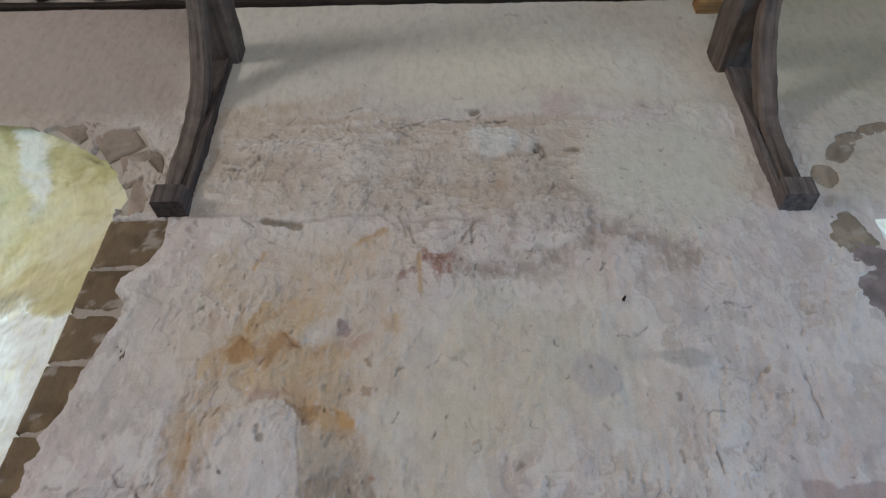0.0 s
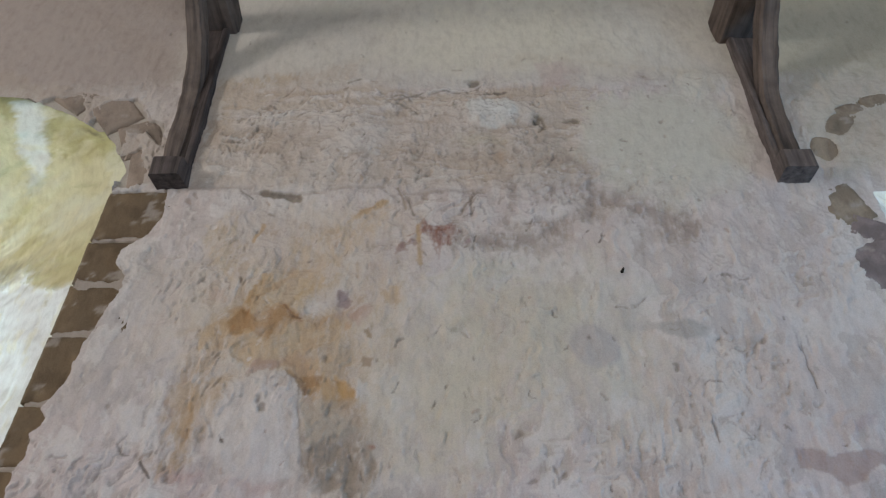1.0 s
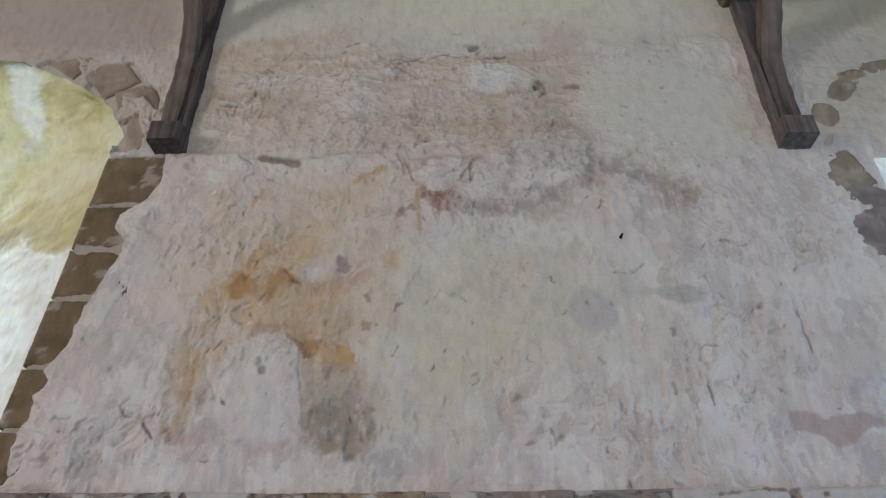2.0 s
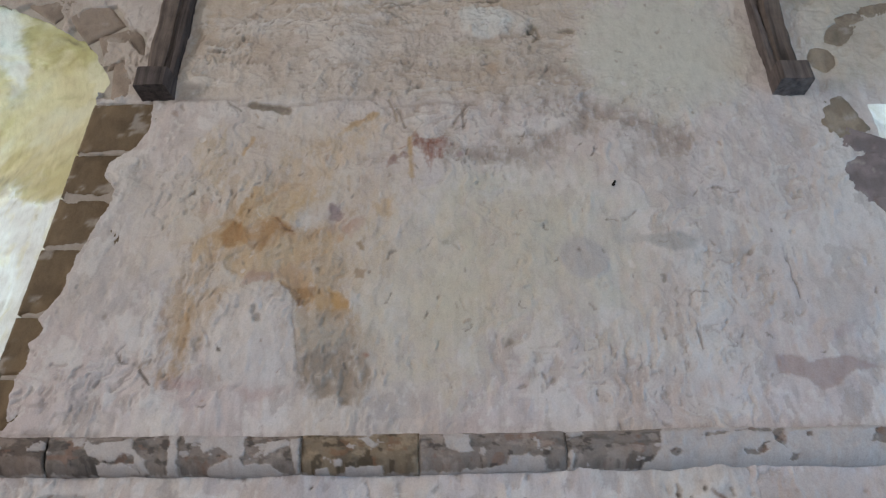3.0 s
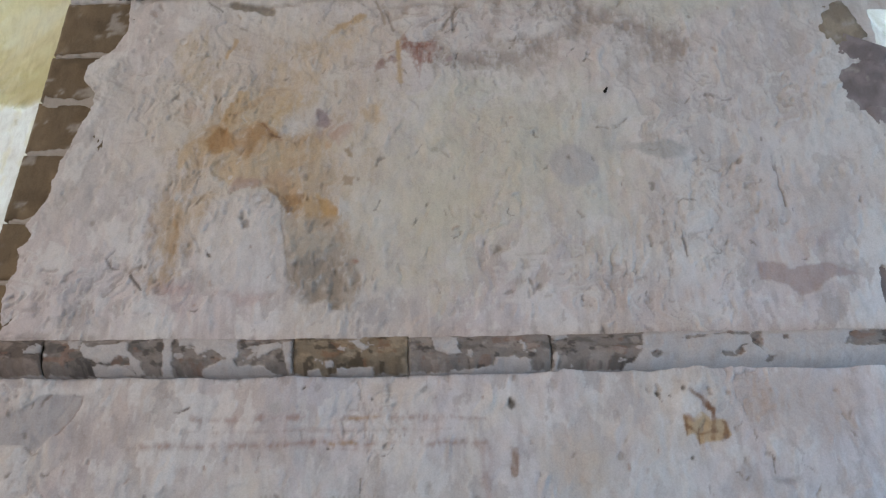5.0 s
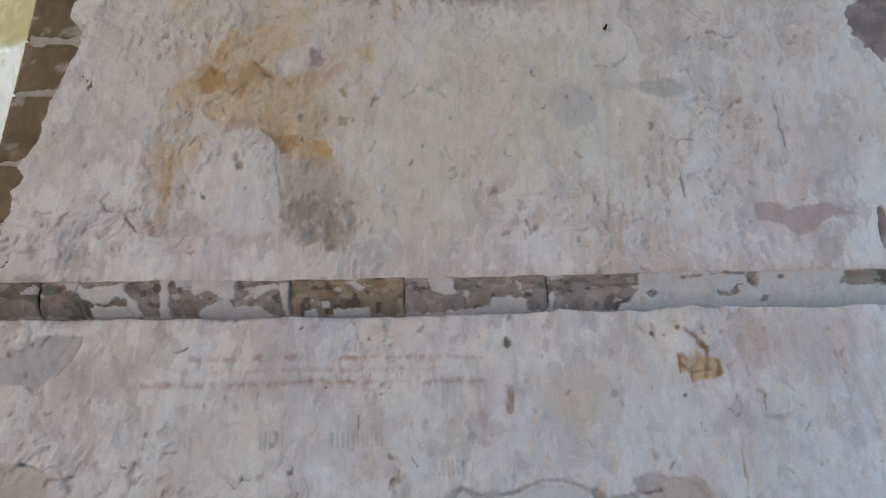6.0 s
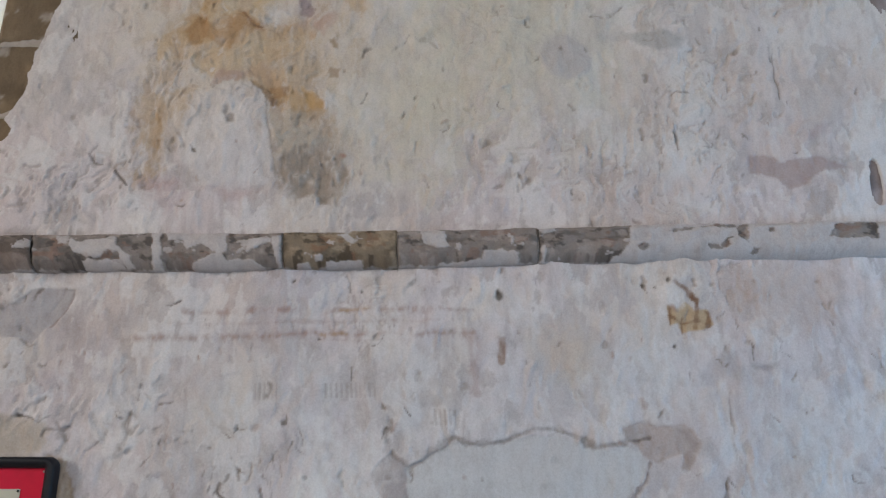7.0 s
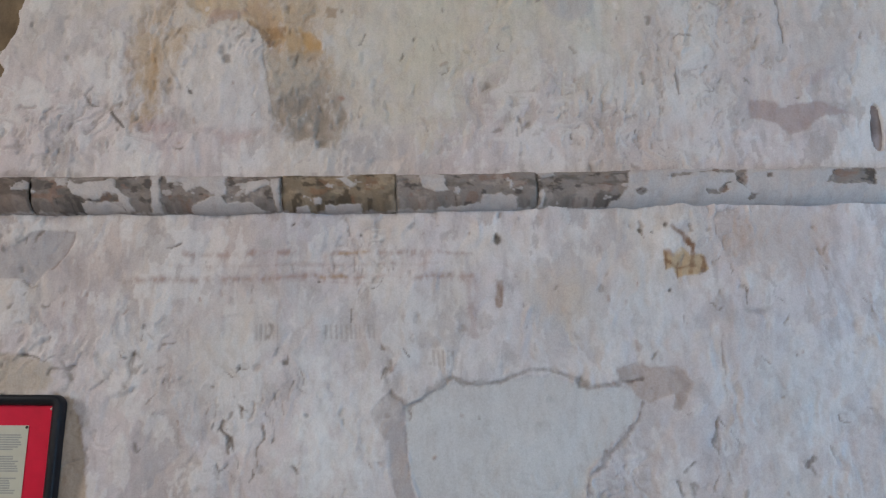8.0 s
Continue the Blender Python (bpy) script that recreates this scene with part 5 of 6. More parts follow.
def splay(name, hole, glass_cx, glass_half, glass_sill, glass_spring, glass_rise, upper, label):
    """The plastered slope from the wall face back to the small window."""
    a = hole.outline(hole.half, hole.cx, hole.sill, hole.spring, hole.rise)
    b = hole.outline(glass_half, glass_cx, glass_sill, glass_spring, glass_rise)
    a = [(hole.cx + (px - hole.cx) * (1.022 - hole.lean * max(hole.spring - pz, 0) / hole.half), pz + (0.02 if pz > hole.spring or (not hole.rise and pz > hole.spring - 1e-6) else 0.0)) for px, pz in a]
    a, b = a + [(a[0][0] - 2 * hole.half * k / 12, hole.sill) for k in range(11, -1, -1)], b + [(b[0][0] - 2 * glass_half * k / 12, glass_sill) for k in range(11, -1, -1)]
    fine_a, fine_b = [], []
    for k in range(len(a) - 1):
        for s in range(3):
            fine_a.append((a[k][0] + (a[k + 1][0] - a[k][0]) * s / 3, a[k][1] + (a[k + 1][1] - a[k][1]) * s / 3))
            fine_b.append((b[k][0] + (b[k + 1][0] - b[k][0]) * s / 3, b[k][1] + (b[k + 1][1] - b[k][1]) * s / 3))
    fa, fb = np.array(fine_a + [a[-1]]), np.array(fine_b + [b[-1]])
    depth_n = 70
    t = np.linspace(0, 1, depth_n)[:, None, None]
    xz = fa[None] * (1 - t) + fb[None] * t
    u = np.linspace(0, 7, len(fa))[None, :].repeat(depth_n, 0).ravel()
    v = (t[:, :, 0] * 1.2).repeat(len(fa), 1).ravel()
    x, z = xz[:, :, 0].ravel(), xz[:, :, 1].ravel()
    y = WALL + 0.022 + t[:, :, 0].repeat(len(fa), 1).ravel() * 0.835
    swell = (0.022 * fbm(u, v, 2.5, 2.5, 4, 51) + 0.018 * fbm(u, v, 10, 9, 4, 52)) * np.clip(v * 8, 0, 1)
    coat = Coat(u, v, upper)
    line = 3.26 + 0.56 * v + 0.09 * fbm(u, v, 4, 4, 4, 54) + 0.05 * coat.rag
    low = soft(line - z, -0.02, 0.05)
    coat.field(soft(fbm(u, v, 5, 3, 4, 53), 0.0, 0.7), tuple(k * m for k, m in zip(upper, (0.82, 0.78, 0.62))), 0.65)
    coat.field(soft(fbm(u, v, 3.2, 2, 4, 58), 0.15, 0.7), (0.60, 0.58, 0.46), 0.5)
    coat.field(low, (0.74, 0.74, 0.73), 0.95)
    seam = np.clip(4 * low * (1 - low), 0, 1) + soft(0.07 - np.abs(z - line), 0, 0.05)
    seam = np.clip(seam, 0, 1) * soft(fbm(u, v, 7, 6, 4, 74), -0.05, 0.25)
    coat.field(seam, (0.40, 0.37, 0.24), 0.7)
    swell -= 0.016 * seam
    coat.field(low * soft(fbm(u, v, 9, 5, 4, 57), 0.2, 0.7), (0.54, 0.52, 0.47), 0.5)
    peel = soft(z - 4.30 + 0.16 * fbm(u, v, 5, 1.6, 3, 55) - 0.30 * v, 0.0, 0.03) * soft(fbm(u, v, 8, 3, 4, 56), -0.05, 0.08)
    rim = soft(0.15 + 0.12 * fbm(u, v, 6, 4, 3, 59) - v, 0, 0.03) * soft(z, 3.90, 4.02) * soft(fbm(u, v, 9, 5, 3, 60), -0.35, -0.2)
    peel = np.maximum(peel, rim if hole.rise else 0 * rim)
    coat.field(peel * soft(fbm(u, v, 14, 8, 3, 73), -0.3, 0.2), (0.36, 0.30, 0.14), 0.8)
    swell += 0.008 * peel
    if hole.rise:
        coat.patch(((2.85, 0.0), (2.72, 0.0), (2.46, 0.40), (2.48, 0.50), (2.70, 0.35)), (0.66, 0.655, 0.62), 0.9, 0.02, 0.03, 0, 0, 0.8)
        coat.patch(((2.65, 0.19), (2.60, 0.06), (2.44, 0.08), (2.38, 0.23), (2.52, 0.27)), (0.34, 0.285, 0.115), 0.85, 0.02, 0.04, 0, 0.3, 0.8)
        coat.patch(((2.42, 0.10), (2.38, 0.0), (2.15, 0.0), (2.06, 0.12), (2.27, 0.15)), (0.38, 0.33, 0.15), 0.85, 0.02, 0.04, 0, 0.3, 0.8)
        coat.patch(((2.80, 0.30), (2.95, 0.10), (3.1, 0.10), (3.1, 0.40)), (0.37, 0.32, 0.15), 0.7, 0.03, 0.04, 0, 0.3, 0.8)
        coat.patch(((2.46, 0.40), (2.56, 0.48), (2.46, 0.60), (2.36, 0.50)), (0.44, 0.42, 0.33), 0.6, 0.04, 0.04)
        coat.patch(((1.86, 0.95), (1.76, 0.62), (1.60, 0.56), (1.62, 0.95)), (0.34, 0.30, 0.22), 0.8, 0.03, 0.05, 0, 0.4, 0.8)
        coat.patch(((1.62, 0.50), (1.60, 0.36), (1.46, 0.26), (1.42, 0.46)), (0.43, 0.39, 0.25), 0.6, 0.03, 0.05, 0, 0.6, 0.8)
        coat.crack(((2.18, 0.30), (2.05, 0.22), (1.98, 0.24), (1.90, 0.17)), 0.012, (0.42, 0.38, 0.22), 0.7)
        coat.crack(((1.62, 0.14), (1.50, 0.16), (1.42, 0.30)), 0.012, (0.44, 0.40, 0.24), 0.6)
        coat.crack(((2.45, 0.10), (2.33, 0.06)), 0.014, (0.16, 0.13, 0.08), 0.8)
    streak = fbm(u, v, 7, 16, 4, 93)
    coat.field(soft(streak, 0.15, 0.6), tuple(min(0.8, k * 1.2) for k in upper), 0.4)
    coat.field((1 - low) * soft(fbm(u, v, 4, 4, 4, 94), 0.25, 0.7), (0.66, 0.64, 0.52), 0.4)
    flecks(coat, 130, 0, 7, 0, 1.1, 9, ((0.32, 0.27, 0.15), (0.40, 0.34, 0.2)), 1.5)
    cx, cz = hole.cx, 3.1
    dx, dz = x - cx, z - cz
    ln = np.maximum(np.hypot(dx, dz), 0.05)
    x, z = x + swell * dx / ln, z + swell * dz / ln
    m = len(fa)
    i = np.arange(depth_n * m).reshape(depth_n, m)
    q = np.stack([i[:-1, :-1], i[1:, :-1], i[1:, 1:], i[:-1, 1:]], -1).reshape(-1, 4)
    me = mesh_from(name, np.stack([x, y, z], -1), q)
    set_tint(me, coat.colour, 0.4)
    return part(name, me, plaster_mat, wall_north, label)


# west yellow mixes old limewash with leaf-green light and shade under the arch
splay("window_splay", west_opening, -3.05, 0.24, 2.55, 3.75, 0.28, (0.55, 0.49, 0.305), "yellowed peeling limewash on the splayed reveal, with leaf-tinted light painted in")
splay("window_splay", east_opening, 3.30, 0.24, 2.55, 3.45, 0.10, (0.72, 0.72, 0.68), "white limewash on the splayed reveal")


# ---- stones of the wall ----
def stone_block(name, x0, x1, z0, z1, front, seed, tone, parent, turn=0.0, deep=0.14, label="", shear=0.0):
    """A dressed stone with a worn, pitted face and rounded arrises."""
    n, m = max(6, int((x1 - x0) / 0.012)), max(6, int((z1 - z0) / 0.012))
    pad = lambda k: np.concatenate([[-1, -1, -0.985], np.linspace(-0.96, 0.96, k), [0.985, 1, 1]])
    u, v = np.meshgrid(pad(n), pad(m))
    n, m = n + 6, m + 6
    cx, cz, hx, hz = (x0 + x1) / 2, (z0 + z1) / 2, (x1 - x0) / 2, (z1 - z0) / 2
    lx, lz = u * hx, v * hz
    c, s = math.cos(radians(turn)), math.sin(radians(turn))
    x, z = cx + lx * c - lz * s + shear * lz, cz + lx * s + lz * c
    edge = np.minimum(hx - np.abs(lx), hz - np.abs(lz))
    worn = 0.012 * np.clip(1 - edge / 0.016, 0, 1) ** 2
    y = front + worn + 0.004 * fbm(x, z, 11, 11, 4, seed) + 0.002 * fbm(x, z, 45, 45, 3, seed + 1)
    y[0], y[-1], y[:, 0], y[:, -1] = front + deep, front + deep, front + deep, front + deep
    i = np.arange(n * m).reshape(m, n)
    q = np.stack([i[:-1, :-1], i[:-1, 1:], i[1:, 1:], i[1:, :-1]], -1).reshape(-1, 4)
    me = mesh_from(name, np.stack([x, y, z], -1).reshape(-1, 3), q)
    xf, zf = x.ravel(), z.ravel()
    coat = Coat(xf, zf, tone)
    coat.field(soft(fbm(xf, zf, 9, 9, 4, seed + 2), -0.1, 0.5), tuple(k * 0.68 for k in tone), 0.8)
    coat.field(soft(fbm(xf, zf, 12, 7, 4, seed + 4), 0.1, 0.6), tuple(k * 1.5 for k in tone), 0.6)
    coat.field(soft(fbm(xf, zf, 11, 16, 4, seed + 3), 0.48, 0.7), (0.42, 0.37, 0.33), 0.6)
    set_tint(me, coat.colour)
    return part(name, me, stone_mat, parent, label)


BROWN_STONE = (0.17, 0.12, 0.075)
for k, (z0, z1, w) in enumerate(((3.472, 3.745, 0.34), (3.245, 3.458, 0.30), (3.003, 3.231, 0.32), (2.706, 2.989, 0.28), (2.465, 2.692, 0.26), (2.255, 2.451, 0.26))):
    x_edge = -1.616 - 0.049 * (3.79 - (z0 + z1) / 2)
    stone_block("jamb_stone", x_edge, x_edge + w, z0, z1, WALL + 0.001, 60 + 5 * k, BROWN_STONE, wall_north, label="bare brown jamb stone" if k == 0 else "", shear=0.049)
for k in range(9):
    a = radians(8 + 15 * k)
    px, pz = -2.75 + (1.155 + 0.135) * math.cos(a), 3.79 + (0.65 + 0.14) * math.sin(a)
    stone_block("voussoir", px - 0.10, px + 0.10, pz - 0.115, pz + 0.115, WALL + 0.002, 100 + 5 * k, (0.31, 0.245, 0.20), wall_north, turn=8 + 15 * k)
for k, (cx, cz, hx, hz, tn) in enumerate(((1.745, 3.965, 0.085, 0.09, 0), (1.875, 4.135, 0.07, 0.11, -35), (1.96, 4.24, 0.08, 0.05, 20), (2.11, 4.30, 0.085, 0.05, 15), (1.735, 3.625, 0.10, 0.115, 20), (1.81, 3.475, 0.11, 0.07, -25), (1.80, 3.30, 0.14, 0.13, 8), (1.86, 3.12, 0.09, 0.11, 20), (1.64, 2.40, 0.04, 0.10, 0))):
    stone_block("jamb_stone", cx - hx, cx + hx, cz - hz, cz + hz, WALL + 0.002, 170 + 5 * k, (0.265, 0.215, 0.165) if k < 5 else (0.275, 0.225, 0.22), wall_north, turn=tn, label="")


LIMED, BARED = [], []
LIMED.append(((-1.25, 0.053), (-1.224, 0.039), (-1.196, 0.045), (-1.138, 0.049), (-1.09, 0.053), (-1.082, 0.018), (-1.053, -0.001), (-1.028, -0.011), (-1.031, -0.051), (-1.049, -0.061), (-1.07, -0.031), (-1.085, -0.012), (-1.115, -0.002), (-1.142, -0.021), (-1.19, -0.021), (-1.23, -0.002), (-1.247, 0.019)))
LIMED.append(((-0.975, 0.069), (-0.936, 0.069), (-0.928, -0.068), (-0.972, -0.068), (-0.961, -0.002)))
LIMED.append(((-0.926, 0.069), (-0.713, 0.078), (-0.709, -0.003), (-0.738, -0.012), (-0.768, 0.008), (-0.797, 0.018), (-0.826, 0.008), (-0.845, -0.002), (-0.862, 0.029), (-0.885, 0.033), (-0.914, 0.032)))
LIMED.append(((-0.833, -0.036), (-0.767, -0.014), (-0.728, -0.013), (-0.708, -0.037), (-0.631, -0.029), (-0.581, -0.058), (-0.629, -0.081), (-0.85, -0.08)))
LIMED.append(((-0.637, 0.037), (-0.575, 0.047), (-0.559, 0.027), (-0.593, 0.017), (-0.622, -0.003), (-0.639, -0.009)))
LIMED.append(((-0.556, 0.051), (-0.522, 0.051), (-0.521, -0.058), (-0.537, -0.062), (-0.55, -0.014)))
LIMED.append(((-0.336, 0.054), (-0.301, 0.054), (-0.271, 0.033), (-0.271, 0.018), (-0.297, 0.028)))
LIMED.append(((-0.407, -0.024), (-0.378, -0.024), (-0.382, -0.042), (-0.405, -0.042)))
LIMED.append(((-0.368, -0.043), (-0.241, -0.039), (-0.237, -0.075), (-0.319, -0.085), (-0.368, -0.069)))
LIMED.append(((-0.475, -0.047), (-0.427, -0.04), (-0.412, -0.068), (-0.474, -0.071)))
LIMED.append(((-0.041, 0.064), (0.054, 0.063), (0.053, 0.018), (0.069, -0.004), (0.017, -0.006), (-0.036, 0.008)))
LIMED.append(((0.181, -0.016), (0.28, -0.012), (0.305, -0.028), (0.304, -0.064), (0.169, -0.094), (0.13, -0.069), (0.072, -0.056), (0.17, -0.042)))
LIMED.append(((0.271, 0.039), (0.285, 0.039), (0.286, 0.004), (0.27, 0.004)))
LIMED.append(((0.379, -0.005), (0.393, -0.002), (0.398, -0.067), (0.377, -0.066)))
LIMED.append(((-0.124, -0.069), (-0.007, -0.057), (0.072, -0.048), (0.17, -0.058), (0.169, -0.102), (-0.124, -0.097)))
LIMED.append(((-1.209, -0.028), (-1.093, -0.034), (-1.063, -0.055), (-1.128, -0.081), (-1.205, -0.072)))
LIMED.append(((-1.293, 0.057), (-1.258, 0.057), (-1.255, 0.025), (-1.286, 0.025)))
LIMED.append(((-0.399, 0.069), (-0.242, 0.071), (-0.242, 0.059), (-0.321, 0.056), (-0.399, 0.055)))
LIMED.append(((-0.79, 0.069), (-0.713, 0.081), (-0.708, 0.052), (-0.75, 0.044)))
LIMED.append(((0.699, 0.086), (0.688, 0.007), (0.662, -0.032), (0.609, -0.06), (0.544, -0.074), (0.465, -0.077), (0.463, -0.113), (1.861, -0.139), (1.895, 0.089)))
BARED.append(((0.711, -0.007), (0.738, 0), (0.759, -0.013), (0.738, -0.025), (0.717, -0.022)))
BARED.append(((0.831, 0.037), (0.933, 0.056), (1.075, 0.065), (1.076, 0.048), (0.932, 0.044), (0.871, 0.035)))
BARED.append(((1.075, 0.065), (1.118, 0.064), (1.107, -0.01), (1.09, 0.004), (1.071, 0.015), (1.039, 0.005), (1.06, -0.018), (1.031, -0.026), (1.008, -0.015), (1.03, 0.011), (1.071, 0.021)))
BARED.append(((0.967, -0.014), (1.004, -0.011), (1.017, -0.024), (0.977, -0.025)))
BARED.append(((1.115, -0.045), (1.127, -0.025), (1.155, -0.026), (1.141, -0.048)))
BARED.append(((1.394, 0.009), (1.419, 0.054), (1.573, 0.06), (1.573, -0), (1.473, -0.005)))
BARED.append(((1.183, 0.046), (1.207, 0.05), (1.205, 0.03), (1.185, 0.03)))


def string_stone(x0, x1, seed, tone):
    """One length of the moulded string course: quirk, roll and weathered chamfer, with scraps of limewash."""
    n = max(8, int((x1 - x0) / 0.0045))
    prof = [(0.02, 0.073), (-0.030, 0.070), (-0.043, 0.066), (-0.048, 0.056), (-0.050, 0.046), (-0.050, 0.036), (-0.050, 0.026), (-0.051, 0.014), (-0.051, 0.002), (-0.050, -0.010), (-0.047, -0.022), (-0.042, -0.033), (-0.035, -0.043), (-0.026, -0.052), (-0.016, -0.060), (-0.006, -0.066), (0.02, -0.070)]
    xs = np.linspace(x0, x1, n)
    fine = np.concatenate([[0], np.linspace(1, len(prof) - 2, 48), [len(prof) - 1]])
    py, pz = (np.interp(fine, np.arange(len(prof)), [p[c] for p in prof]) * k for c, k in ((0, 1.0), (1, 0.92)))
    m = len(py)
    xx, yy, zz = xs[None].repeat(m, 0), py[:, None].repeat(n, 1).copy(), pz[:, None].repeat(n, 1).copy()
    base = 2.157 + 0.015 * np.clip(xx - 0.3, 0, 2) + 0.004 * np.sin(xx * 2.3) + 0.003 * math.sin(seed)
    end = np.minimum(xx - x0, x1 - xx)
    worn = 0.005 * np.clip(1 - end / 0.006, 0, 1) ** 2
    flat_x, flat_v = xx.ravel(), (zz * 1.2 + yy).ravel()
    coat = Coat(flat_x, flat_v + seed, tone)
    coat.field(soft(fbm(flat_x, flat_v, 10, 22, 5, seed), 0.0, 0.5), tuple(k * 0.55 for k in tone), 0.85)
    coat.field(soft(fbm(flat_x, flat_v, 18, 26, 4, seed + 9), 0.25, 0.6), (tone[0] * 0.95, tone[1] * 0.66, tone[2] * 0.55), 0.6)
    coat.field(soft(fbm(flat_x, flat_v, 24, 30, 4, seed + 12), 0.35, 0.55), tuple(k * 0.35 for k in tone), 0.8)
    coat.field(soft(fbm(flat_x, flat_v, 20, 26, 4, seed + 6), 0.25, 0.6), tuple(k * 1.55 for k in tone), 0.6)
    flat_p = zz.ravel()
    skin = 0.8 * soft(fbm(flat_x, flat_p, 16, 22, 4, seed + 1), 0.66, 0.74)
    skin = np.maximum(skin, 0.7 * soft(-0.056 + 0.012 * coat.rag - flat_p, 0, 0.008))
    fray = 0.007 * fbm(flat_x, flat_p, 26, 34, 4, seed + 15)
    for scrap in LIMED:
        skin = np.maximum(skin, soft(poly_distance(flat_x, flat_p, scrap) + 0.006 * coat.rag + fray, -0.001, 0.004))
    for scrap in BARED:
        skin = np.minimum(skin, 1 - soft(poly_distance(flat_x, flat_p, scrap) + 0.006 * coat.rag + fray, -0.001, 0.004))
    coat.field(skin, (0.54, 0.485, 0.47), 0.93)
    coat.field(skin * soft(fbm(flat_x, flat_v, 22, 8, 4, seed + 2), 0.2, 0.8), (0.44, 0.385, 0.37), 0.6)
    relief = (0.007 * fbm(flat_x, flat_v, 7, 9, 4, seed + 3) + 0.005 * fbm(flat_x, flat_v, 28, 30, 3, seed + 4) - 0.005 * skin).reshape(m, n) + worn
    relief[0], relief[-1] = 0, 0
    base = base + 0.004 * fbm(xx.ravel(), np.sign(flat_v), 9, 9, 4, seed + 5).reshape(m, n)
    pts = np.stack([xx, WALL - 0.012 + yy + relief, base + zz], -1)
    i = np.arange(n * m).reshape(m, n)
    q = np.stack([i[:-1, :-1], i[1:, :-1], i[1:, 1:], i[:-1, 1:]], -1).reshape(-1, 4).tolist()
    verts = pts.reshape(-1, 3)
    me = mesh_from("string_stone", verts, q)
    set_tint(me, coat.colour)
    return part("string_stone", me, stone_mat, string_course)


string_course = tagged(empty("string_course", (0, WALL, 2.17)), "moulded stone string course with flaking limewash remnants", "string course", kind="structure")
bpy.context.view_layer.update()
inv = string_course.matrix_world.inverted()
STRING_STONE = (0.265, 0.222, 0.20)
joints = (-9.0, -2.2, -1.378, -0.519, -0.122, 0.372, 1.9, 3.0)
for k, (x0, x1) in enumerate(zip(joints, joints[1:])):
    tone = (0.25, 0.19, 0.135) if k == 3 else (0.235, 0.185, 0.16) if k == 1 else STRING_STONE
    string_stone(x0 + 0.0013, x1 - 0.0013, 200 + 7.3 * k, tone).matrix_parent_inverse = inv


# ---- roof timbers ----
def truss(x, z_beam, beam_half, beam_high, beam_shift, seed, oak_mat, label):
    """A tie beam borne on a wall post with a block foot and a curved brace."""
    t = empty("roof_truss", (x, WALL, 3.745))
    bpy.context.view_layer.update()
    inv_t = t.matrix_world.inverted()
    side_out = 1 if x > 0 else -1
    up = z_beam - 4.785
    xb = x + 0.024 * side_out
    made = [
        timber("wall_post", [(x, WALL - 0.012, 3.80), (x, WALL - 0.012, z_beam + 0.02)], 0.142, 0.062, oak_mat, t, "dark upright post fixed flat against the wall", 0.008, seed=seed),
        timber("post_fillet", [(x - 0.056 * side_out, WALL - 0.048, 3.83), (x - 0.056 * side_out, WALL - 0.048, z_beam)], 0.030, 0.022, oak_mat, t, "", 0.006, seed=seed + 1),
        timber("post_foot", [(x, WALL - 0.060, 3.745), (x, WALL - 0.062, 3.79), (x, WALL - 0.060, 3.845)], 0.146, 0.128, oak_mat, t, "squared block foot", 0.010, seed=seed + 2),
        timber("arch_brace", [(xb, WALL - 0.010, 3.84), (xb, WALL - 0.010, 4.12 + up), (xb, WALL - 0.018, 4.27 + up), (xb, WALL - 0.040, 4.36 + up), (xb, WALL - 0.095, 4.47 + up), (xb, WALL - 0.17, 4.575 + up), (xb, WALL - 0.27, 4.675 + up), (xb, WALL - 0.39, 4.76 + up), (xb, WALL - 0.54, 4.83 + up), (xb, WALL - 0.72, z_beam + 0.05)], 0.098, 0.085, brace_oak, t, "curved brown oak brace", 0.014, 0.006, seed=seed + 3),
        timber("tie_beam", [(x + beam_shift, WALL + 0.06, z_beam + beam_high / 2), (x + beam_shift, WALL - 1.5, z_beam + beam_high / 2 + 0.02), (x + beam_shift, -0.6, z_beam + beam_high / 2 + 0.05), (x + beam_shift, -4.4, z_beam + beam_high / 2)], beam_half * 2, beam_high, brace_oak, t, "long weathered tie beam", 0.02, 0.006, 0.10, seed=seed + 4),
    ]
    for o in made:
        o.matrix_parent_inverse = inv_t
    return tagged(t, label, "roof truss", "roof trusses")


truss(-1.325, 4.875, 0.10, 0.16, 0.022, 3.0, post_oak, "dark oak roof truss with curved brace on wall post")
truss(1.532, 4.735, 0.105, 0.215, -0.022, 9.0, grey_oak, "grey oak roof truss with curved brace and grooved post")

plate = timber("wall_plate", [(-8.9, WALL - 0.008, 5.464), (4.9, WALL - 0.008, 5.464)], 0.07, 0.050, black_oak, None, "", 0.006, 0.003, 0.12, seed=21.0)
tagged(plate, "blackened oak wall plate along the wall head", "beam")
for k in range(36):
    x = -8.672 + 0.358 * k + 0.01 * math.sin(k * 2.1)
    r = timber("rafter", [(x, WALL - 0.02, 5.57), (x, 1.2, 6.62), (x, -0.75, 7.70)], 0.11, 0.12, black_oak, None, "", 0.01, 0.005, 0.25, seed=30.0 + k)
    tagged(r, "blackened oak rafter against white ceiling plaster", "rafter", "rafters")
block = timber("packing_block", [(1.425, WALL - 0.045, 5.335), (1.56, WALL - 0.045, 5.335)], 0.10, 0.10, fresh_oak, None, "", 0.006, 0.002, 0.03, seed=60.0)
tagged(block, "orange softwood packing block under the wall plate", "wood block")

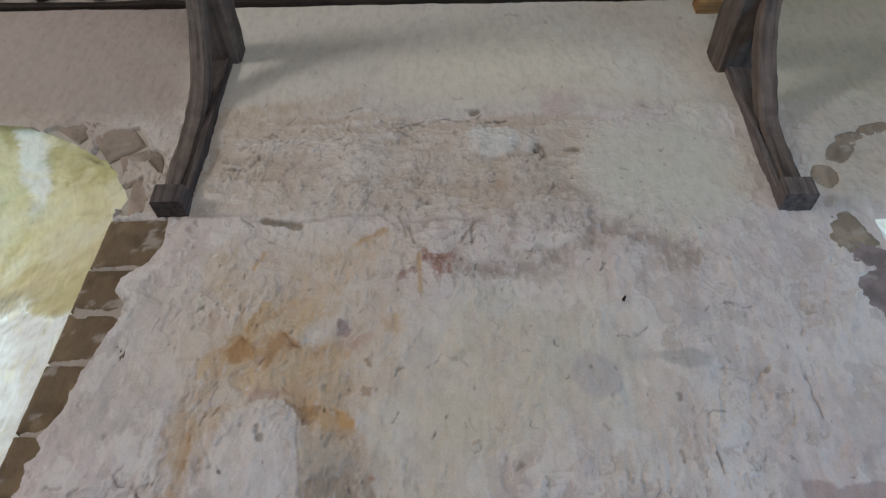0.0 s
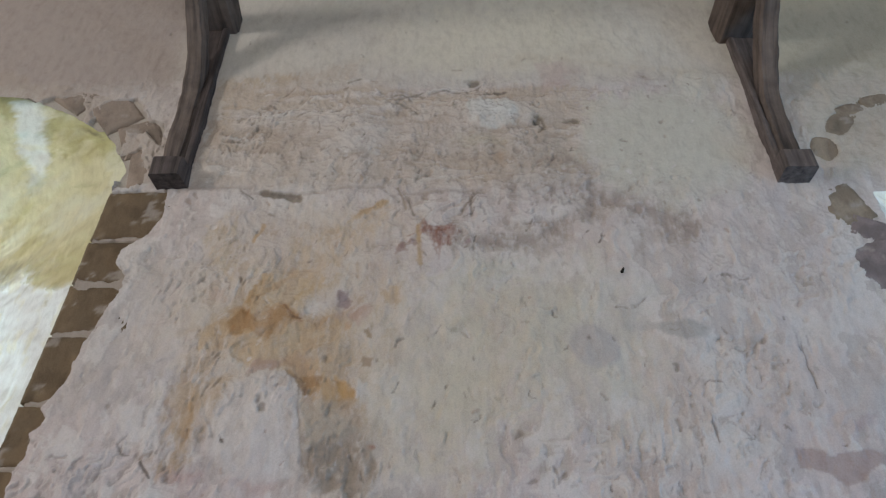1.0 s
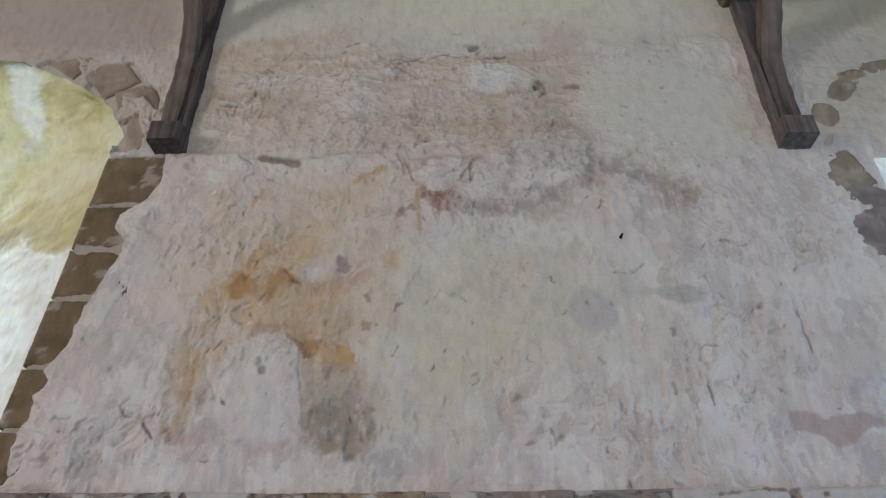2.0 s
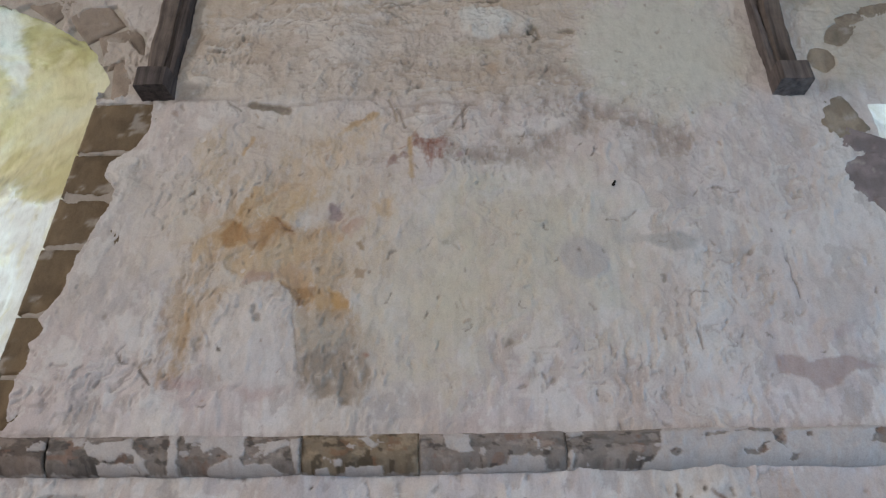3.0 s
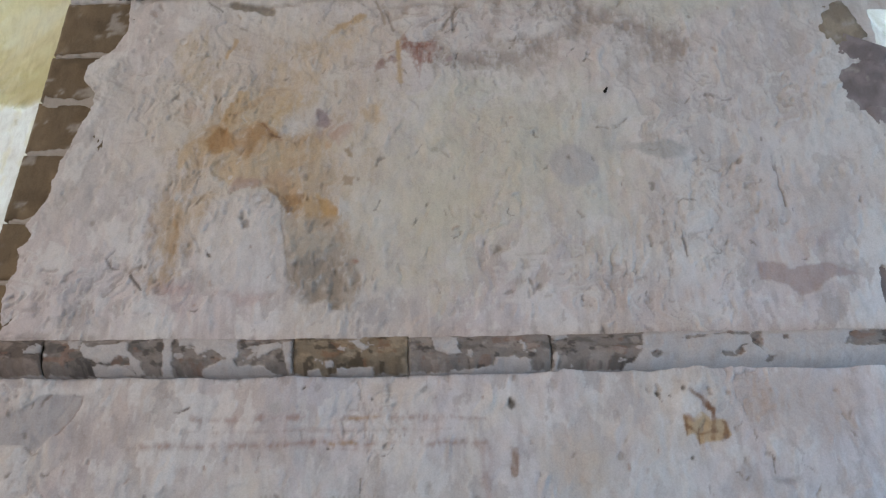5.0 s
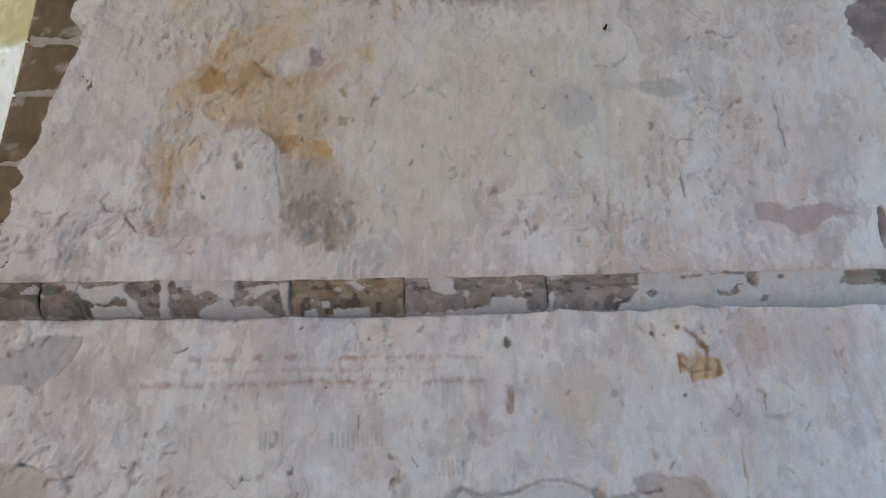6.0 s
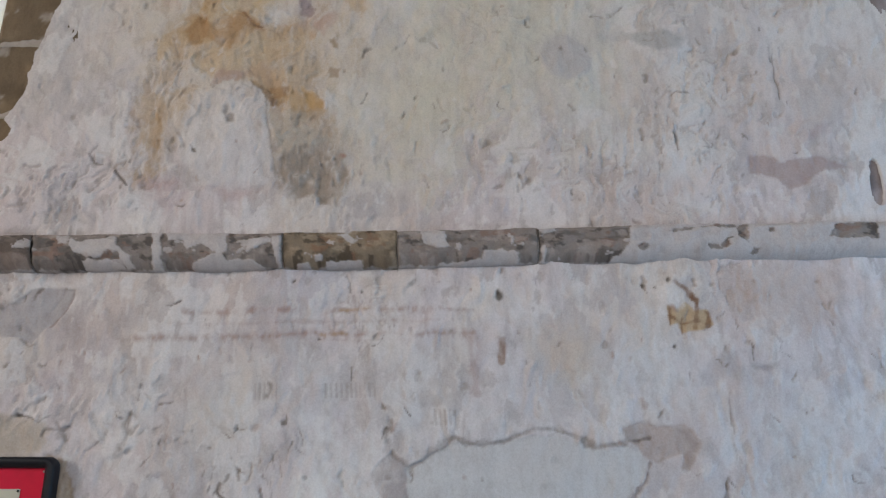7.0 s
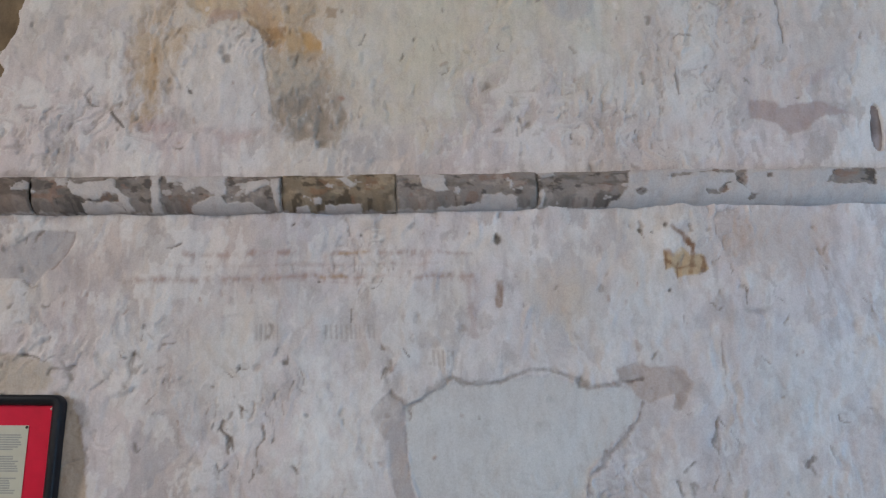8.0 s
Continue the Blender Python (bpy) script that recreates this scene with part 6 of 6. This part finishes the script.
# ---- the rest of the room ----
ceiling = bmesh.new()
for y0, z0, y1, z1 in ((3.9, 5.29, -0.75, 7.80), (-0.75, 7.80, -5.2, 5.29)):
    ring_pts = [(-9.3, y0, z0), (5.2, y0, z0), (5.2, y1, z1), (-9.3, y1, z1)]
    lo = [ceiling.verts.new(p) for p in ring_pts]
    hi = [ceiling.verts.new((p[0], p[1], p[2] + 0.12)) for p in ring_pts]
    ceiling.faces.new(lo)
    ceiling.faces.new(hi)
    for k in range(4):
        ceiling.faces.new((lo[k], lo[(k + 1) % 4], hi[(k + 1) % 4], hi[k]))
bmesh.ops.recalc_face_normals(ceiling, faces=ceiling.faces[:])
tagged(part("ceiling", ceiling, panel_mat, smooth=False), "white plastered sloping church ceiling", "ceiling", kind="structure")


def boxes_wall(name, pieces, label):
    ob = part(name, join(*[box(*p) for p in pieces]), room_mat, smooth=False)
    return tagged(ob, label, "wall", kind="structure")


boxes_wall("wall_west", [(-9.5, -9.0, -4.5, 3.9, 0, 3.0), (-9.5, -9.0, -4.5, 3.9, 5.2, 7.9), (-9.5, -9.0, -4.5, -3.5, 3.0, 5.2), (-9.5, -9.0, -2.1, 3.9, 3.0, 5.2)], "limewashed end wall with tall window")
boxes_wall("wall_east", [(5.0, 5.5, -4.5, 0.7, 0, 7.9), (5.0, 5.5, 1.9, 3.9, 0, 7.9), (5.0, 5.5, 0.7, 1.9, 2.2, 7.9)], "limewashed end wall with open doorway")
boxes_wall("wall_south", [(-9.5, 5.5, -5.0, -4.5, 0, 1.75), (-9.5, 5.5, -5.0, -4.5, 4.05, 6.0), (-9.5, -0.25, -5.0, -4.5, 1.75, 4.05), (1.25, 5.5, -5.0, -4.5, 1.75, 4.05)], "limewashed side wall with tall window")
boxes_wall("wall_north_outer", [(-9.5, -3.29, 3.86, 3.98, 0, 5.6), (-2.81, 3.06, 3.86, 3.98, 0, 5.6), (3.54, 5.5, 3.86, 3.98, 0, 5.6), (-3.29, -2.81, 3.86, 3.98, 0, 2.55), (-3.29, -2.81, 3.86, 3.98, 4.03, 5.6), (3.06, 3.54, 3.86, 3.98, 0, 2.55), (3.06, 3.54, 3.86, 3.98, 3.55, 5.6)], "outer face of the thick church wall")
tagged(part("floor", box(-9.5, 5.5, -5.0, 3.98, -0.2, 0.0), floor_mat, smooth=False), "worn grey stone floor", "floor", kind="structure")
g = bmesh.new()
g.faces.new([g.verts.new(p) for p in ((-2500, -2500, -0.3), (2500, -2500, -0.3), (2500, 2500, -0.3), (-2500, 2500, -0.3))])
tagged(part("ground", g, ground_mat, smooth=False), "grass churchyard outside", "ground", kind="structure")


def lancet(name, cx, z0, z1):
    """A small leaded window: stone-set lead bars and panes."""
    w = empty(name, (cx, 3.9, z0))
    bpy.context.view_layer.update()
    inv_w = w.matrix_world.inverted()
    n = 6
    bars = join(*[box(cx - 0.24, cx + 0.24, 3.895, 3.907, z0 + (z1 - z0) * k / n - 0.006, z0 + (z1 - z0) * k / n + 0.006) for k in range(n + 1)], box(cx - 0.24, cx - 0.228, 3.894, 3.908, z0, z1), box(cx + 0.228, cx + 0.24, 3.894, 3.908, z0, z1), box(cx - 0.006, cx + 0.006, 3.894, 3.908, z0, z1))
    made = [part("lead_bars", bars, lead_mat, w, smooth=False)]
    for k in range(n):
        for s in (-1, 1):
            xa, xb = sorted((cx + s * 0.007, cx + s * 0.227))
            p = part("pane", box(xa, xb, 3.899, 3.903, z0 + (z1 - z0) * k / n + 0.007, z0 + (z1 - z0) * (k + 1) / n - 0.007), glass_mat, w, smooth=False)
            p.visible_shadow = False
            made.append(p)
    for o in made:
        o.matrix_parent_inverse = inv_w
    tagged(w, "small leaded clear glass window deep in the wall", "window", kind="structure")


lancet("window_1", -3.05, 2.56, 4.02)
lancet("window_2", 3.30, 2.56, 3.54)


# ---- small things ----
def framed_notice(x1, z1, w, h):
    """A black-framed notice: red mount and a cream printed sheet pinned on it."""
    t = empty("framed_notice", (x1 - w / 2, WALL - 0.012, z1 - h))
    bpy.context.view_layer.update()
    inv_t = t.matrix_world.inverted()
    x0, z0, b, yb, yf = x1 - w, z1 - h, 0.034, WALL - 0.020, WALL - 0.062
    # rounded rectangular frame swept as one ring
    bm = bmesh.new()
    path, r = [], 0.036
    for cx, cz, a0 in ((x1 - r, z1 - r, 0), (x0 + r, z1 - r, 90), (x0 + r, z0 + r, 180), (x1 - r, z0 + r, 270)):
        path += [(cx, cz, radians(a0 + 90 * k / 6)) for k in range(7)]
    prof = [(0.0, yb), (0.0, yf + 0.008), (-0.004, yf + 0.002), (-0.012, yf), (-0.020, yf + 0.003), (-b + 0.004, yf + 0.010), (-b, yf + 0.016), (-b, yb)]
    rings = []
    for cx, cz, a in path:
        ring_v = []
        for d, y in prof:
            rr = r + d
            px, pz = cx + rr * math.cos(a), cz + rr * math.sin(a)
            if rr < 0:
                sx = 1 if cx > (x0 + x1) / 2 else -1
                sz = 1 if cz > (z0 + z1) / 2 else -1
                px, pz = cx + sx * rr, cz + sz * rr
            ring_v.append(bm.verts.new((px, y, pz)))
        rings.append(ring_v)
    for k in range(len(rings)):
        p, q = rings[k], rings[(k + 1) % len(rings)]
        for j in range(len(prof) - 1):
            bm.faces.new((p[j], q[j], q[j + 1], p[j + 1]))
    bmesh.ops.remove_doubles(bm, verts=bm.verts[:], dist=1e-5)
    bmesh.ops.recalc_face_normals(bm, faces=bm.faces[:])
    made = [part("frame", bm, frame_black, t, "black rounded frame moulding")]
    made.append(part("mount", box(x0 + 0.02, x1 - 0.02, yb - 0.014, yb - 0.002, z0 + 0.02, z1 - 0.02), notice_red, t, "red mount card", False))
    px0, px1, pz0, pz1 = x0 + 0.105, x1 - 0.108, z0 + 0.10, z1 - 0.098
    sheet = part("sheet", box(px0, px1, yb - 0.0165, yb - 0.015, pz0, pz1), paper_cream, t, "cream printed sheet", False)
    made.append(sheet)
    rnd = random.Random(4)
    zz, row = pz1 - 0.030, 0
    while zz > pz0 + 0.03:
        if row % 9 not in (7, 8):
            bar = part("print_line", box(px0 + 0.018, px1 - 0.016 - rnd.uniform(0, 0.03), yb - 0.0172, yb - 0.0166, zz - 0.0026, zz + 0.0020), ink_grey, sheet, "", False)
            made.append(bar)
        zz, row = zz - 0.0075, row + 1
    for cx, cz in ((px1 - 0.006, pz1 - 0.006), (px0 + 0.006, pz1 - 0.006), (px1 - 0.006, pz0 + 0.006), (px0 + 0.006, pz0 + 0.006), (x1 - 0.040, z1 - 0.045)):
        pb = bmesh.new()
        bmesh.ops.create_uvsphere(pb, u_segments=10, v_segments=6, radius=0.0042, matrix=Matrix.Translation((cx, yb - 0.0175, cz)) @ Matrix.Diagonal((1, 0.6, 1, 1)))
        made.append(part("drawing_pin", pb, iron if cx < x1 - 0.05 else pin_metal, t))
    for o in made:
        if o.parent == t:
            o.matrix_parent_inverse = inv_t
    t.rotation_euler = (0, radians(1.2), 0)
    return tagged(t, "black framed notice with red mount and cream printed sheet", "notice")


framed_notice(-1.222, 1.485, 0.50, 0.62)


def nail(x, z, length):
    """An iron nail, hammered over so that it hangs down along the wall."""
    bm = bmesh.new()
    bmesh.ops.create_cone(bm, cap_ends=True, segments=8, radius1=0.0042, radius2=0.0058, depth=length, matrix=Matrix.Translation((0, -length / 2 + 0.015, 0)) @ Matrix.Rotation(radians(90), 4, 'X'))
    bmesh.ops.create_uvsphere(bm, u_segments=8, v_segments=5, radius=0.0075, matrix=Matrix.Translation((0, -length + 0.017, 0)) @ Matrix.Diagonal((1, 0.5, 1, 1)))
    ob = part("nail", bm, iron)
    ob.matrix_world = pose(x, WALL - 0.012, z, 62, 26, 0)
    return tagged(ob, "bent rusty iron nail driven into the plaster", "nail")


nail(0.694, 3.292, 0.078)
